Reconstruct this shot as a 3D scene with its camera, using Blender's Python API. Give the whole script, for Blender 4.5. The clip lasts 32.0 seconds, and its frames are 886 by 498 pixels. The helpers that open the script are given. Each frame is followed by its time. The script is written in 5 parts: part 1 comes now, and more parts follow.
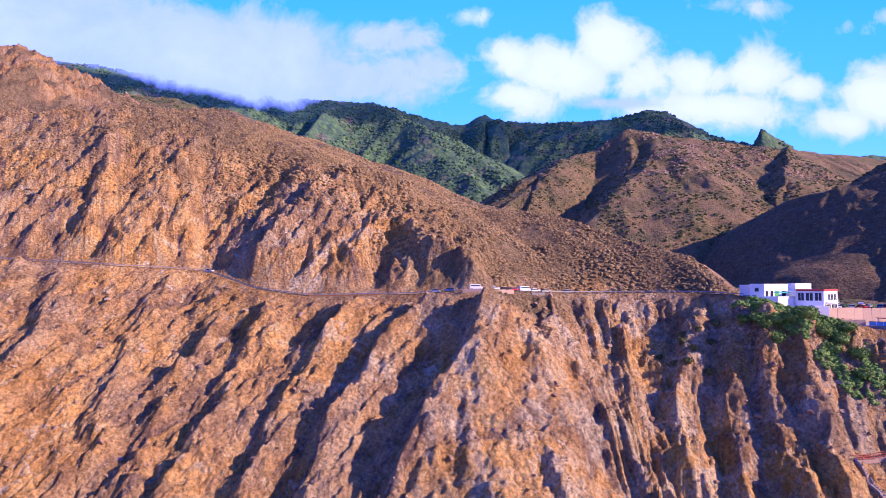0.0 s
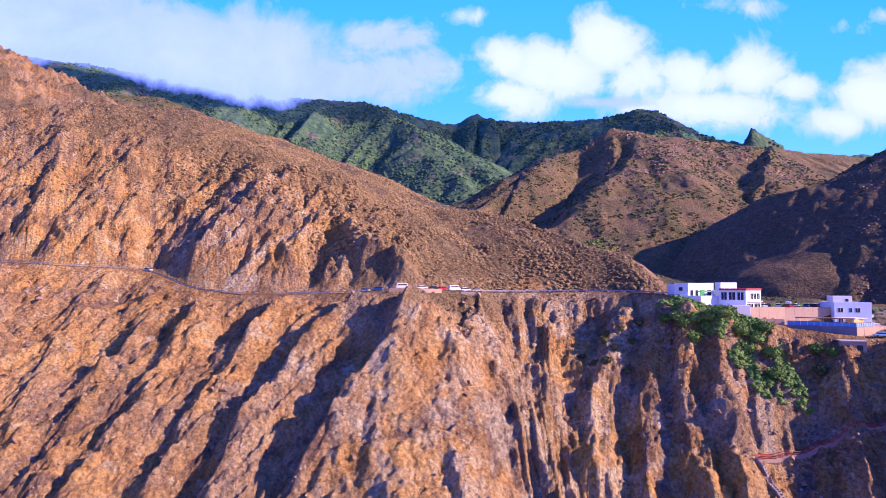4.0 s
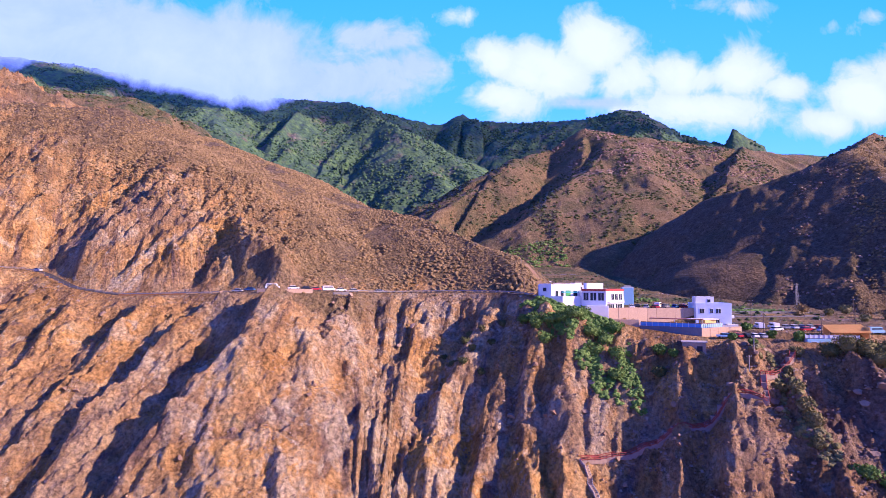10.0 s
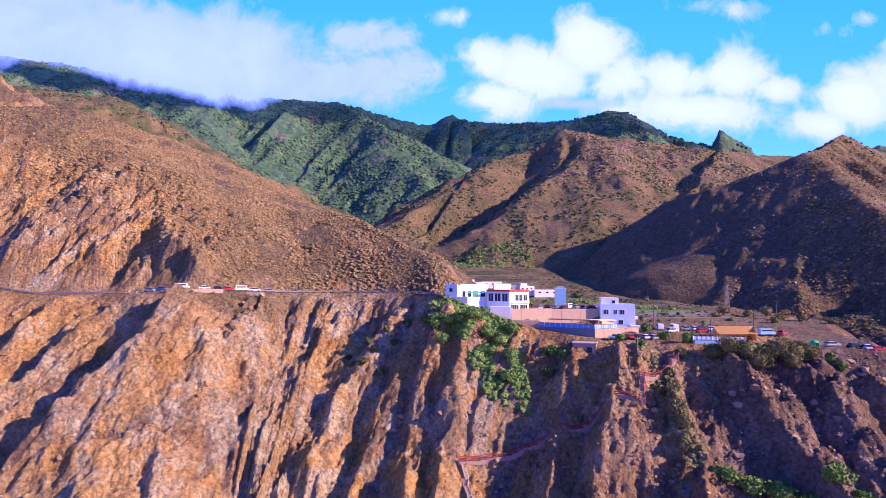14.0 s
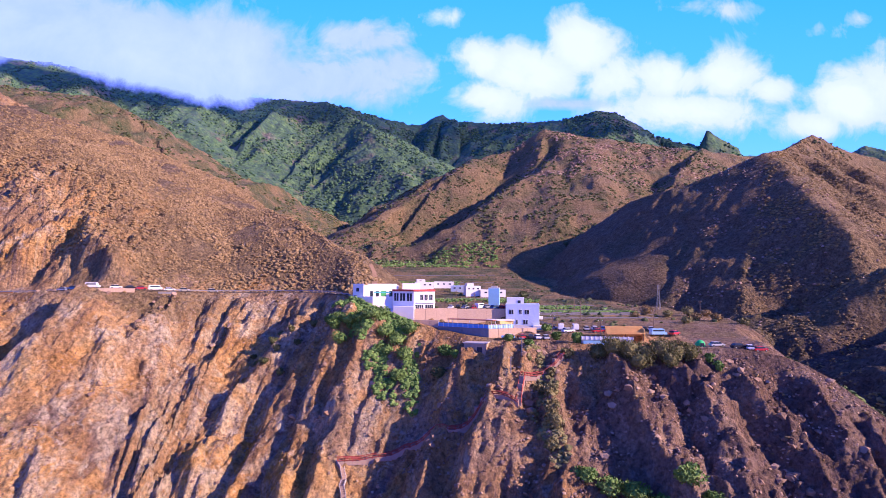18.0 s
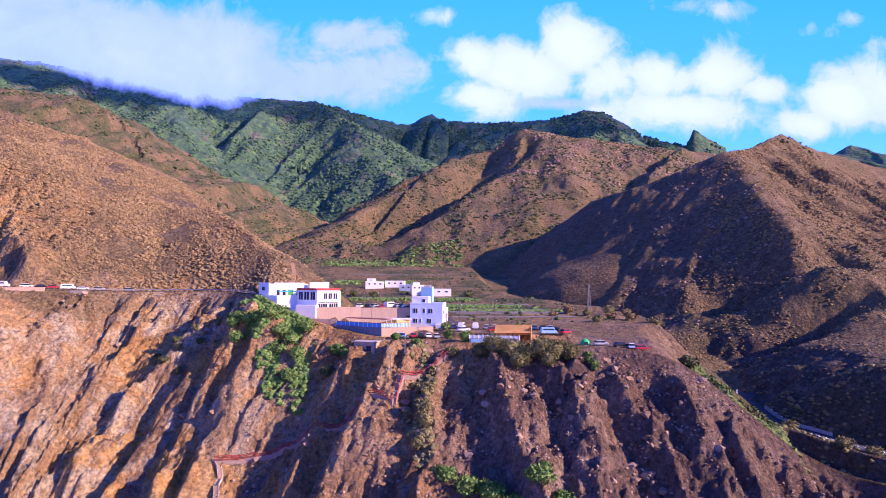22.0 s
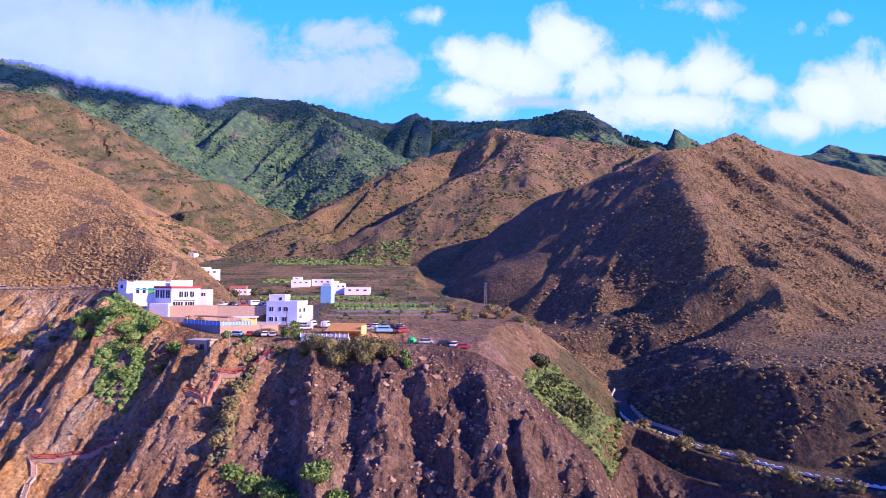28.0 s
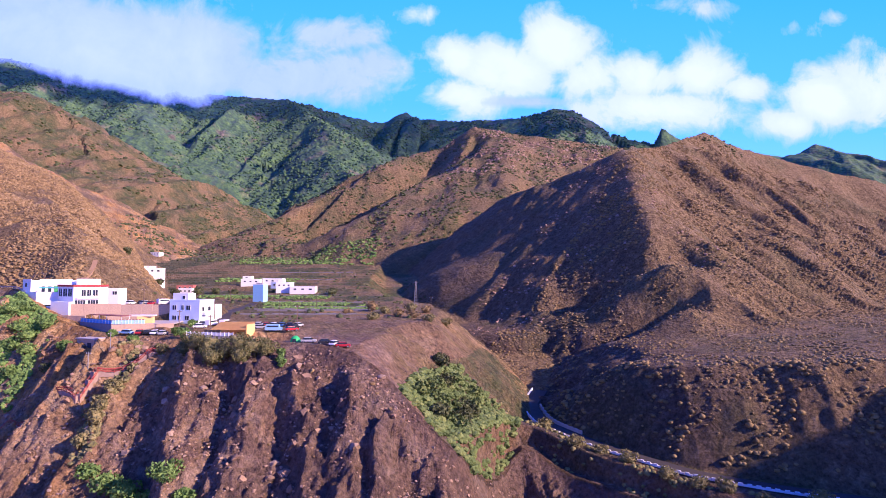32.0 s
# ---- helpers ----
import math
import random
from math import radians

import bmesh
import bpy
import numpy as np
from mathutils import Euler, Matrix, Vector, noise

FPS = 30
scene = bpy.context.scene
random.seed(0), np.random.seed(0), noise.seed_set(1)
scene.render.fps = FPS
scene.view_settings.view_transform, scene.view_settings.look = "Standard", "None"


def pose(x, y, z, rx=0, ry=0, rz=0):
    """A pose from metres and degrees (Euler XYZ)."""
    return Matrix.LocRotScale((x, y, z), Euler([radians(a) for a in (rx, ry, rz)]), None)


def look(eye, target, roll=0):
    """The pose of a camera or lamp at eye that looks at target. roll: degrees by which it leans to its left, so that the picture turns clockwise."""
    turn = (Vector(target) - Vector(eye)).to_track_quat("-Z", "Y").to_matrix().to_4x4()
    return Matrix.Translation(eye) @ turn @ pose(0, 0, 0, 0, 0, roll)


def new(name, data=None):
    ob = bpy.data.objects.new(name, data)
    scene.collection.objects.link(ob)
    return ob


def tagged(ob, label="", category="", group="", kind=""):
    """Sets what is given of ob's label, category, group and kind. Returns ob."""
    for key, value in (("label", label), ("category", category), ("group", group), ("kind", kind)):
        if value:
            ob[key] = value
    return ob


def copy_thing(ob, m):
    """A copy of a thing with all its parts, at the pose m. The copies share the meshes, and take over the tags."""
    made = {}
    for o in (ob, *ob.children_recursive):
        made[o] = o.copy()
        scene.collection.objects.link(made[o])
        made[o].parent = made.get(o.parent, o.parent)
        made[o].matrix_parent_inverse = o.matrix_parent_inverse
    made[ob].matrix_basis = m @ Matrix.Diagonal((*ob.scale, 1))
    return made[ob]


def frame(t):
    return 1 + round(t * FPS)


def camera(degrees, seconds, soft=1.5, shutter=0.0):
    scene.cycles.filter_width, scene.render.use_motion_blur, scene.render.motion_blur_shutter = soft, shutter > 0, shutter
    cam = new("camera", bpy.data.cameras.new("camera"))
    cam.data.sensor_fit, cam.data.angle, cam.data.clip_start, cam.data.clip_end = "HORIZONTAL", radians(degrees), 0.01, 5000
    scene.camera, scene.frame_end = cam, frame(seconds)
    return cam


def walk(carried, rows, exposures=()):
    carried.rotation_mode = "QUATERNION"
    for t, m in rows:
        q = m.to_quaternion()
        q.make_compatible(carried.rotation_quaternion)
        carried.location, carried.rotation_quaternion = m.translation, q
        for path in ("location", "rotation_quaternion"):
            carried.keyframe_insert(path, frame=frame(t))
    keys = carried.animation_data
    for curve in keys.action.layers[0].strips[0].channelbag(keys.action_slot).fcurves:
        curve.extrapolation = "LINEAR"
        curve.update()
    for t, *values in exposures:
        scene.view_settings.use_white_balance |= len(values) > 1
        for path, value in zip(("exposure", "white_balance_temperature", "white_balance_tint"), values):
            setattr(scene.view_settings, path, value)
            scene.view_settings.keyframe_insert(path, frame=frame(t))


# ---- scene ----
cam = camera(73.7, 32.0, 0.75)
METRES, EYE, TILT, LEAN, TURN = 250.0, 16.5, 3.23, 0.0, 0.0
ROWS = [
    (0.0, 0.0, 0.0, 0.0, -0.0, 0.0, 0.0),
    (0.5, 0.0112, 0.0001, 0.0003, 0.0, -0.02, -0.0),
    (1.0, 0.0232, 0.0003, 0.0006, 0.01, -0.03, -0.02),
    (1.5, 0.0357, 0.0004, 0.0005, 0.0, -0.04, -0.06),
    (2.0, 0.0491, 0.0005, 0.0004, 0.01, -0.05, -0.05),
    (2.5, 0.0627, 0.0006, 0.0003, 0.0, -0.06, -0.04),
    (3.0, 0.0769, 0.0007, 0.0001, 0.01, -0.06, -0.04),
    (3.5, 0.0914, 0.0009, -0.0, 0.02, -0.07, -0.03),
    (5.5, 0.1524, 0.0012, -0.0006, 0.08, -0.08, 0.01),
    (6.0, 0.1679, 0.0014, -0.0006, 0.08, -0.07, 0.0),
    (6.5, 0.1837, 0.0014, -0.0006, 0.09, -0.04, -0.0),
    (7.0, 0.1995, 0.0016, -0.0007, 0.09, -0.05, 0.01),
    (7.5, 0.2153, 0.0018, -0.0007, 0.1, -0.05, 0.01),
    (8.0, 0.2313, 0.002, -0.0006, 0.1, -0.06, 0.01),
    (8.5, 0.2471, 0.0022, -0.0006, 0.09, -0.07, -0.02),
    (9.0, 0.2632, 0.0024, -0.0006, 0.08, -0.06, -0.03),
    (9.5, 0.2792, 0.0025, -0.0004, 0.06, -0.03, -0.05),
    (10.0, 0.2951, 0.0026, -0.0004, 0.04, -0.02, -0.07),
    (10.5, 0.3113, 0.0027, -0.0003, 0.03, -0.01, -0.1),
    (11.0, 0.3274, 0.0029, -0.0002, 0.03, 0.0, -0.12),
    (11.5, 0.3434, 0.0032, -0.0001, 0.01, 0.0, -0.13),
    (12.0, 0.3593, 0.0033, 0.0001, -0.0, -0.0, -0.17),
    (12.5, 0.3754, 0.0036, 0.0001, -0.0, 0.02, -0.17),
    (13.0, 0.3914, 0.0038, 0.0002, -0.01, -0.01, -0.21),
    (13.5, 0.4074, 0.004, 0.0001, -0.03, -0.0, -0.24),
    (14.0, 0.4235, 0.0041, -0.0001, -0.04, 0.01, -0.25),
    (14.5, 0.4395, 0.0043, -0.0, -0.05, 0.02, -0.27),
    (16.5, 0.5036, 0.0052, -0.0002, -0.04, 0.03, -0.29),
    (17.0, 0.5196, 0.0054, -0.0003, -0.04, 0.03, -0.3),
    (17.5, 0.5355, 0.0056, -0.0002, -0.05, 0.03, -0.31),
    (18.0, 0.5516, 0.0058, -0.0001, -0.06, 0.02, -0.33),
    (18.5, 0.5678, 0.006, 0.0001, -0.05, -0.0, -0.32),
    (19.0, 0.5838, 0.0063, 0.0001, -0.05, -0.01, -0.33),
    (19.5, 0.5999, 0.0066, 0.0001, -0.06, -0.0, -0.32),
    (20.0, 0.6159, 0.0068, -0.0001, -0.06, 0.0, -0.32),
    (20.5, 0.6319, 0.0071, -0.0002, -0.07, -0.01, -0.32),
    (21.0, 0.6478, 0.0074, -0.0004, -0.09, 0.01, -0.32),
    (21.5, 0.664, 0.0076, -0.0005, -0.1, -0.0, -0.32),
    (22.0, 0.6801, 0.0079, -0.0006, -0.11, -0.02, -0.32),
    (22.5, 0.6961, 0.0082, -0.0006, -0.12, -0.05, -0.32),
    (23.0, 0.7123, 0.0083, -0.0011, -0.13, -0.02, -0.32),
    (23.5, 0.7282, 0.0087, -0.0007, -0.13, -0.03, -0.31),
    (24.0, 0.7443, 0.0091, -0.0009, -0.13, -0.02, -0.3),
    (24.5, 0.7604, 0.0091, -0.001, -0.13, -0.02, -0.31),
    (25.0, 0.7762, 0.0095, -0.0011, -0.12, -0.01, -0.35),
    (25.5, 0.7922, 0.0099, -0.0012, -0.12, -0.02, -0.35),
    (27.5, 0.8561, 0.0107, -0.0009, -0.15, -0.08, -0.35),
    (28.0, 0.872, 0.011, -0.001, -0.15, -0.1, -0.36),
    (28.5, 0.8881, 0.0112, -0.0009, -0.16, -0.08, -0.36),
    (29.0, 0.904, 0.0115, -0.0009, -0.18, -0.08, -0.39),
    (29.5, 0.9201, 0.0117, -0.0009, -0.18, -0.07, -0.38),
    (30.0, 0.936, 0.0119, -0.0009, -0.18, -0.09, -0.36),
    (30.5, 0.9519, 0.0122, -0.0011, -0.19, -0.12, -0.38),
    (31.0, 0.9679, 0.0125, -0.0011, -0.19, -0.13, -0.38),
    (31.5, 0.9838, 0.0128, -0.0014, -0.2, -0.13, -0.4),
    (32.0, 0.9999, 0.013, -0.0014, -0.2, -0.14, -0.41),
]
walk(cam, [(t, pose(0, 0, EYE, TILT, LEAN, TURN) @ pose(METRES * x, METRES * y, METRES * z, 90 + pitch, roll, yaw)) for t, x, y, z, yaw, pitch, roll in ROWS], [(0.0, 1.21, 4250.0, 78.0), (32.0, 1.21, 4250.0, 78.0)])

# ---- world and sun ----
world = bpy.data.worlds.new("world")
scene.world = world
world.use_nodes = True
wn = world.node_tree.nodes
sky = wn.new("ShaderNodeTexSky")
sky.sky_type, sky.sun_disc, sky.ozone_density, sky.dust_density = "NISHITA", False, 7.0, 0.1
SUN_FROM = Vector((0.87, -0.34, 0.41)).normalized()
sky.sun_elevation = math.asin(SUN_FROM.z)
sky.sun_rotation = math.atan2(SUN_FROM.x, SUN_FROM.y)
world.node_tree.links.new(sky.outputs[0], wn["Background"].inputs[0])
wn["Background"].inputs[1].default_value = 0.058
sun = new("sun", bpy.data.lights.new("sun", "SUN"))
sun.data.energy, sun.data.angle, sun.data.color = 4.5, radians(0.6), (1.0, 0.65, 0.105)
sun.matrix_world = look(SUN_FROM * 900, (0, 0, 0))


# ---- materials ----
class Nodes:
    """A node material under construction."""

    def __init__(self, name, roughness=0.9):
        self.mat = bpy.data.materials.new(name)
        self.mat.use_nodes = True
        self.tree = self.mat.node_tree
        self.bsdf = self.tree.nodes["Principled BSDF"]
        self.bsdf.inputs["Roughness"].default_value = roughness
        self.bsdf.inputs["Specular IOR Level"].default_value = 0.25
        self.geo = self.tree.nodes.new("ShaderNodeNewGeometry")

    def link(self, a, b):
        self.tree.links.new(a, b)

    def noise(self, scale, detail=5, rough=0.6, vec=None, distort=0.0):
        n = self.tree.nodes.new("ShaderNodeTexNoise")
        n.inputs["Scale"].default_value, n.inputs["Detail"].default_value = scale, detail
        n.inputs["Roughness"].default_value, n.inputs["Distortion"].default_value = rough, distort
        self.link(vec or self.geo.outputs["Position"], n.inputs["Vector"])
        return n.outputs["Fac"]

    def cells(self, scale, vec=None, feature="F1"):
        n = self.tree.nodes.new("ShaderNodeTexVoronoi")
        n.feature = feature
        n.inputs["Scale"].default_value = scale
        self.link(vec or self.geo.outputs["Position"], n.inputs["Vector"])
        return n.outputs["Distance"]

    def stretched(self, sx, sy, sz):
        n = self.tree.nodes.new("ShaderNodeMapping")
        n.inputs["Scale"].default_value = (sx, sy, sz)
        self.link(self.geo.outputs["Position"], n.inputs["Vector"])
        return n.outputs[0]

    def attr(self, name):
        n = self.tree.nodes.new("ShaderNodeAttribute")
        n.attribute_name = name
        return n.outputs["Fac"]

    def ramp(self, fac, stops):
        n = self.tree.nodes.new("ShaderNodeValToRGB")
        e = n.color_ramp.elements
        while len(e) < len(stops):
            e.new(0.5)
        for el, (p, c) in zip(e, stops):
            el.position = p
            el.color = (c, c, c, 1) if isinstance(c, (int, float)) else (*c, 1)
        self.link(fac, n.inputs[0])
        return n.outputs[0]

    def mix(self, fac, a, b, blend="MIX"):
        n = self.tree.nodes.new("ShaderNodeMix")
        n.data_type, n.blend_type = "RGBA", blend
        for k, v in ((0, fac), (6, a), (7, b)):
            if isinstance(v, (int, float)):
                n.inputs[k].default_value = v
            elif isinstance(v, tuple):
                n.inputs[k].default_value = (*v, 1)
            else:
                self.link(v, n.inputs[k])
        return n.outputs[2]

    def math(self, op, a, b=0.0):
        n = self.tree.nodes.new("ShaderNodeMath")
        n.operation = op
        for k, v in ((0, a), (1, b)):
            if isinstance(v, (int, float)):
                n.inputs[k].default_value = v
            else:
                self.link(v, n.inputs[k])
        return n.outputs[0]

    def bump(self, height, strength, distance):
        n = self.tree.nodes.new("ShaderNodeBump")
        n.inputs["Strength"].default_value, n.inputs["Distance"].default_value = strength, distance
        self.link(height, n.inputs["Height"])
        self.link(n.outputs[0], self.bsdf.inputs["Normal"])

    def colour(self, c):
        if isinstance(c, tuple):
            self.bsdf.inputs["Base Color"].default_value = (*c, 1)
        else:
            self.link(c, self.bsdf.inputs["Base Color"])
        return self.mat


def rock_material():
    m = Nodes("weathered_volcanic_slope")
    big = m.noise(0.022, 4, 0.6, None, 0.8)
    mid = m.noise(0.075, 7, 0.66, None, 0.5)
    fine = m.noise(0.5, 6, 0.66)
    comb = m.tree.nodes.new("ShaderNodeCombineXYZ")
    m.link(m.math("MULTIPLY", m.attr("run"), 0.20), comb.inputs[0])
    m.link(m.math("MULTIPLY", m.attr("fall"), 0.030), comb.inputs[1])
    streak = m.noise(1.0, 8, 0.66, comb.outputs[0], 0.3)
    ochre = m.ramp(mid, [(0.30, (0.22, 0.122, 0.044)), (0.42, (0.56, 0.290, 0.042)), (0.54, (0.78, 0.430, 0.070)), (0.66, (0.60, 0.415, 0.135)), (0.80, (0.40, 0.27, 0.095))])
    rust = m.ramp(mid, [(0.30, (0.22, 0.130, 0.066)), (0.48, (0.46, 0.280, 0.108)), (0.62, (0.62, 0.41, 0.185)), (0.78, (0.38, 0.22, 0.070))])
    rock = m.mix(m.ramp(big, [(0.40, 0.0), (0.60, 1.0)]), ochre, rust)
    pale = m.ramp(fine, [(0.3, (0.54, 0.40, 0.21)), (0.7, (0.90, 0.75, 0.48))])
    rock = m.mix(m.ramp(streak, [(0.36, 0.9), (0.47, 0.0)]), rock, m.ramp(fine, [(0.3, (0.15, 0.092, 0.070)), (0.7, (0.33, 0.215, 0.150))]))
    rock = m.mix(m.ramp(streak, [(0.56, 0.0), (0.66, 0.8)]), rock, m.ramp(fine, [(0.3, (0.52, 0.35, 0.13)), (0.7, (0.78, 0.58, 0.26))]))
    rock = m.mix(m.math("MULTIPLY", m.attr("pale"), m.ramp(m.noise(0.11, 6, 0.7, None, 1.0), [(0.44, 0.0), (0.56, 1.0)])), rock, pale)
    rock = m.mix(m.ramp(m.noise(0.16, 6, 0.72, None, 0.6), [(0.575, 0.0), (0.66, 0.8)]), rock, pale)
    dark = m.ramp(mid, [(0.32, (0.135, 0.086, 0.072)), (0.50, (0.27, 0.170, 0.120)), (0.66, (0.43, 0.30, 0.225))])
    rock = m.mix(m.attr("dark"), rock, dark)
    scrub = m.ramp(m.noise(0.30, 7, 0.75), [(0.30, (0.13, 0.084, 0.036)), (0.50, (0.28, 0.188, 0.070)), (0.72, (0.44, 0.312, 0.125))])
    col = m.mix(m.attr("scrub"), rock, scrub)
    # Basalt colour; on the scrub hill it paints the shade of flank and bank.
    col = m.mix(m.math('MULTIPLY', m.attr('basalt_and_shade'), 0.85), col, m.ramp(m.noise(0.3, 6, 0.75), [(0.3, (0.050, 0.034, 0.034)), (0.55, (0.115, 0.078, 0.066)), (0.74, (0.30, 0.22, 0.165))]))
    green = m.ramp(m.noise(0.5, 6, 0.75), [(0.3, (0.038, 0.055, 0.016)), (0.7, (0.14, 0.16, 0.045))])
    col = m.mix(m.math("MULTIPLY", m.attr("green"), m.ramp(m.noise(0.12, 5, 0.7), [(0.35, 0.3), (0.6, 1.0)])), col, green)
    col = m.mix(1.0, col, m.ramp(m.noise(0.9, 7, 0.74), [(0.34, (0.30, 0.33, 0.35)), (0.5, (0.72, 0.77, 0.80)), (0.66, (1.06, 1.12, 1.12))]), 'MULTIPLY')
    m.bump(m.math('ADD', m.noise(0.30, 9, 0.72), m.math('ADD', m.math('MULTIPLY', m.cells(0.7), 0.30), m.math('MULTIPLY', streak, 0.9))), 1.0, 3.0)
    return m.colour(col)


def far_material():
    m = Nodes("hazy_forest_slope")
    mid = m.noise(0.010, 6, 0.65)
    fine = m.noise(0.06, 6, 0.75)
    # Blue in the low and middle stops puts distance haze into the forest colour.
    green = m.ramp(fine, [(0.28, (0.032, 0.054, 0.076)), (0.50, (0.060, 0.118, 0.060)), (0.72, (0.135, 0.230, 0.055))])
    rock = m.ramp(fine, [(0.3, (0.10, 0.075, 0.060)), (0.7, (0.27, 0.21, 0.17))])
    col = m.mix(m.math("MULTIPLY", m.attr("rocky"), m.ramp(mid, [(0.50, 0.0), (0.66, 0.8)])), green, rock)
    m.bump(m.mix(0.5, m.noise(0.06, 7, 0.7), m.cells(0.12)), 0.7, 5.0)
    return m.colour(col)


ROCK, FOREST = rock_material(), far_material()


# ---- terrain ----
def perlin(x, y, seed=0):
    """Gradient noise; the gradients of the lattice are worked out once for its whole extent."""
    xi, yi = np.floor(x).astype(np.int64), np.floor(y).astype(np.int64)
    x0, y0 = int(xi.min()), int(yi.min())
    a, b = np.meshgrid(np.arange(x0, int(xi.max()) + 2), np.arange(y0, int(yi.max()) + 2))
    h = (a * 374761393 + b * 668265263 + seed * 974711) & 0x7FFFFFFF
    h = ((h ^ (h >> 13)) * 1274126177) & 0x7FFFFFFF
    ang = ((h ^ (h >> 16)) & 0xFFFF) * (2 * np.pi / 65536)
    gx, gy, wide = np.cos(ang).ravel(), np.sin(ang).ravel(), a.shape[1]
    xf, yf = x - xi, y - yi
    u, v = xf * xf * xf * (xf * (xf * 6 - 15) + 10), yf * yf * yf * (yf * (yf * 6 - 15) + 10)
    k = (yi - y0) * wide + (xi - x0)
    top = (gx[k] * xf + gy[k] * yf) * (1 - u) + (gx[k + 1] * (xf - 1) + gy[k + 1] * yf) * u
    k = k + wide
    low = (gx[k] * xf + gy[k] * (yf - 1)) * (1 - u) + (gx[k + 1] * (xf - 1) + gy[k + 1] * (yf - 1)) * u
    return (top * (1 - v) + low * v) * 1.5


def fbm(x, y, size, octaves=4, seed=0, gain=0.5):
    out, amp = 0, 1.0
    for k in range(octaves):
        out = out + amp * perlin(x / size + 17.3 * k, y / size + 5.1 * k, seed + k)
        size, amp = size / 2.03, amp * gain
    return out


def ridged(x, y, size, octaves=3, seed=0, gain=0.5):
    out, amp = 0, 1.0
    for k in range(octaves):
        out = out + amp * (1 - 2 * np.abs(perlin(x / size + 9.7 * k, y / size + 3.3 * k, seed + k)))
        size, amp = size / 2.1, amp * gain
    return out


def step(a, b, v):
    t = np.clip((v - a) / (b - a), 0, 1)
    return t * t * (3 - 2 * t)


def smax(a, b, k):
    return 0.5 * (a + b + np.sqrt((a - b) ** 2 + k * k))


def smin(a, b, k):
    return -smax(-a, -b, k)


def curve(v, xs, ys):
    """A smooth curve through a few stations."""
    out = 0
    for o in (-0.5, 0.0, 0.5):
        out = out + np.interp(v + o * 8, xs, ys)
    return out / 3


def tent(x, y, nodes, left, right, furrow=0.0, depth=0.0, seed=0, start=15.0):
    """A ridge along nodes (x, y, z), falling at the slopes left and right of its way, with furrows that run down its sides."""
    shape, reach = np.shape(x), [n[1] for n in nodes]
    tall = max(n[2] for n in nodes) + 60
    use = (y > min(reach) - tall / left * 1.3) & (y < max(reach) + tall / right * 1.3)
    full = np.full(shape, -999.0)
    if not use.any():
        return full
    x, y = x[use], y[use]
    best, along, away, base = None, None, None, 0.0
    for (ax, ay, az), (bx, by, bz) in zip(nodes, nodes[1:]):
        dx, dy = bx - ax, by - ay
        n = math.hypot(dx, dy)
        t = np.clip(((x - ax) * dx + (y - ay) * dy) / (n * n), 0, 1)
        px, py = x - ax - t * dx, y - ay - t * dy
        side = dx * py - dy * px
        d = np.hypot(px, py)
        w = step(-1, 1, side / (n * (d + 1e-6)) * 1.2)
        h = az + t * (bz - az) - d * (right * (1 - w) + left * w)
        s = base + ((x - ax) * dx + (y - ay) * dy) / n
        if best is None:
            best, along, away = h, s, d
        else:
            along, away = np.where(h > best, s, along), np.where(h > best, d, away)
            best = np.maximum(best, h)
        base += n
    if depth:
        best = best - depth * step(0, start * 4, away) * (0.9 - ridged(along + 0.15 * away, away * 0.22, furrow, 4, seed, 0.5))
    full[use] = best
    return full


def rib(x, y, nodes, high, wide):
    """A sharp rib (or, with a negative height, a gully) of rock along nodes (x, y)."""
    full = np.zeros(np.shape(x))
    ax, ay = np.array(nodes).T
    near = (x > ax.min() - wide) & (x < ax.max() + wide) & (y > ay.min() - wide) & (y < ay.max() + wide)
    if not near.any():
        return full
    x, y = x[near], y[near]
    out = np.full(np.shape(x), 1e9)
    for (ax, ay), (bx, by) in zip(nodes, nodes[1:]):
        dx, dy = bx - ax, by - ay
        t = np.clip(((x - ax) * dx + (y - ay) * dy) / (dx * dx + dy * dy), 0, 1)
        gap = np.hypot(x - ax - t * dx, y - ay - t * dy)
        if high > 0:
            gap = gap * np.where(dx * (y - ay) - dy * (x - ax) < 0, 2.1, 1.0)
        out = np.minimum(out, gap)
    full[near] = high * np.maximum(0, 1 - out / wide) ** 1.15
    return full


# the brink of the cliff: road, house terraces, car park and the crest beyond
BRINK_X = [-330, -202, -140, -103, -76, -53, -9, 12, 30, 46, 60, 80, 95, 106, 118, 135, 150, 168, 180, 195, 210, 222, 232, 239, 250, 257, 266, 275, 284, 300, 320, 420]
BRINK_Y = [290, 262, 246, 254, 236, 230, 221, 212, 220, 228, 231, 228, 219, 206, 196, 188, 180, 176, 171, 167, 164, 160, 155, 150, 142, 142, 170, 187, 176, 158, 140, 106]
BRINK_Z = [36, 27, 23.5, 21.5, 14, 11, 12, 14, 13, 12.2, 12.2, 12.5, 12.5, 12.2, 7, 2.2, 0, 0, -0.8, -1, -0.7, -1, -3.4, -9.6, -20.0, -26, -42, -31, -38, -38.5, -40, -50]
ROAD_X = [262, 270, 282, 290, 318, 359, 430]
ROAD_Y = [300, 238, 214, 195, 163, 145, 128]
ROAD_Z = [-22, -27, -29, -32, -35, -36, -38]
# levelled places: centre, half sizes, height
PADS = [(151, 190, 14, 9, 1.6), (152, 216, 15, 10, 7.2), (190, 184, 18, 12, 1.4), (214, 169, 12, 4, -0.8), (122, 208, 15, 7, 5.6), (160, 290, 8, 8, 5.6), (163, 178, 8, 3, 0.1)]
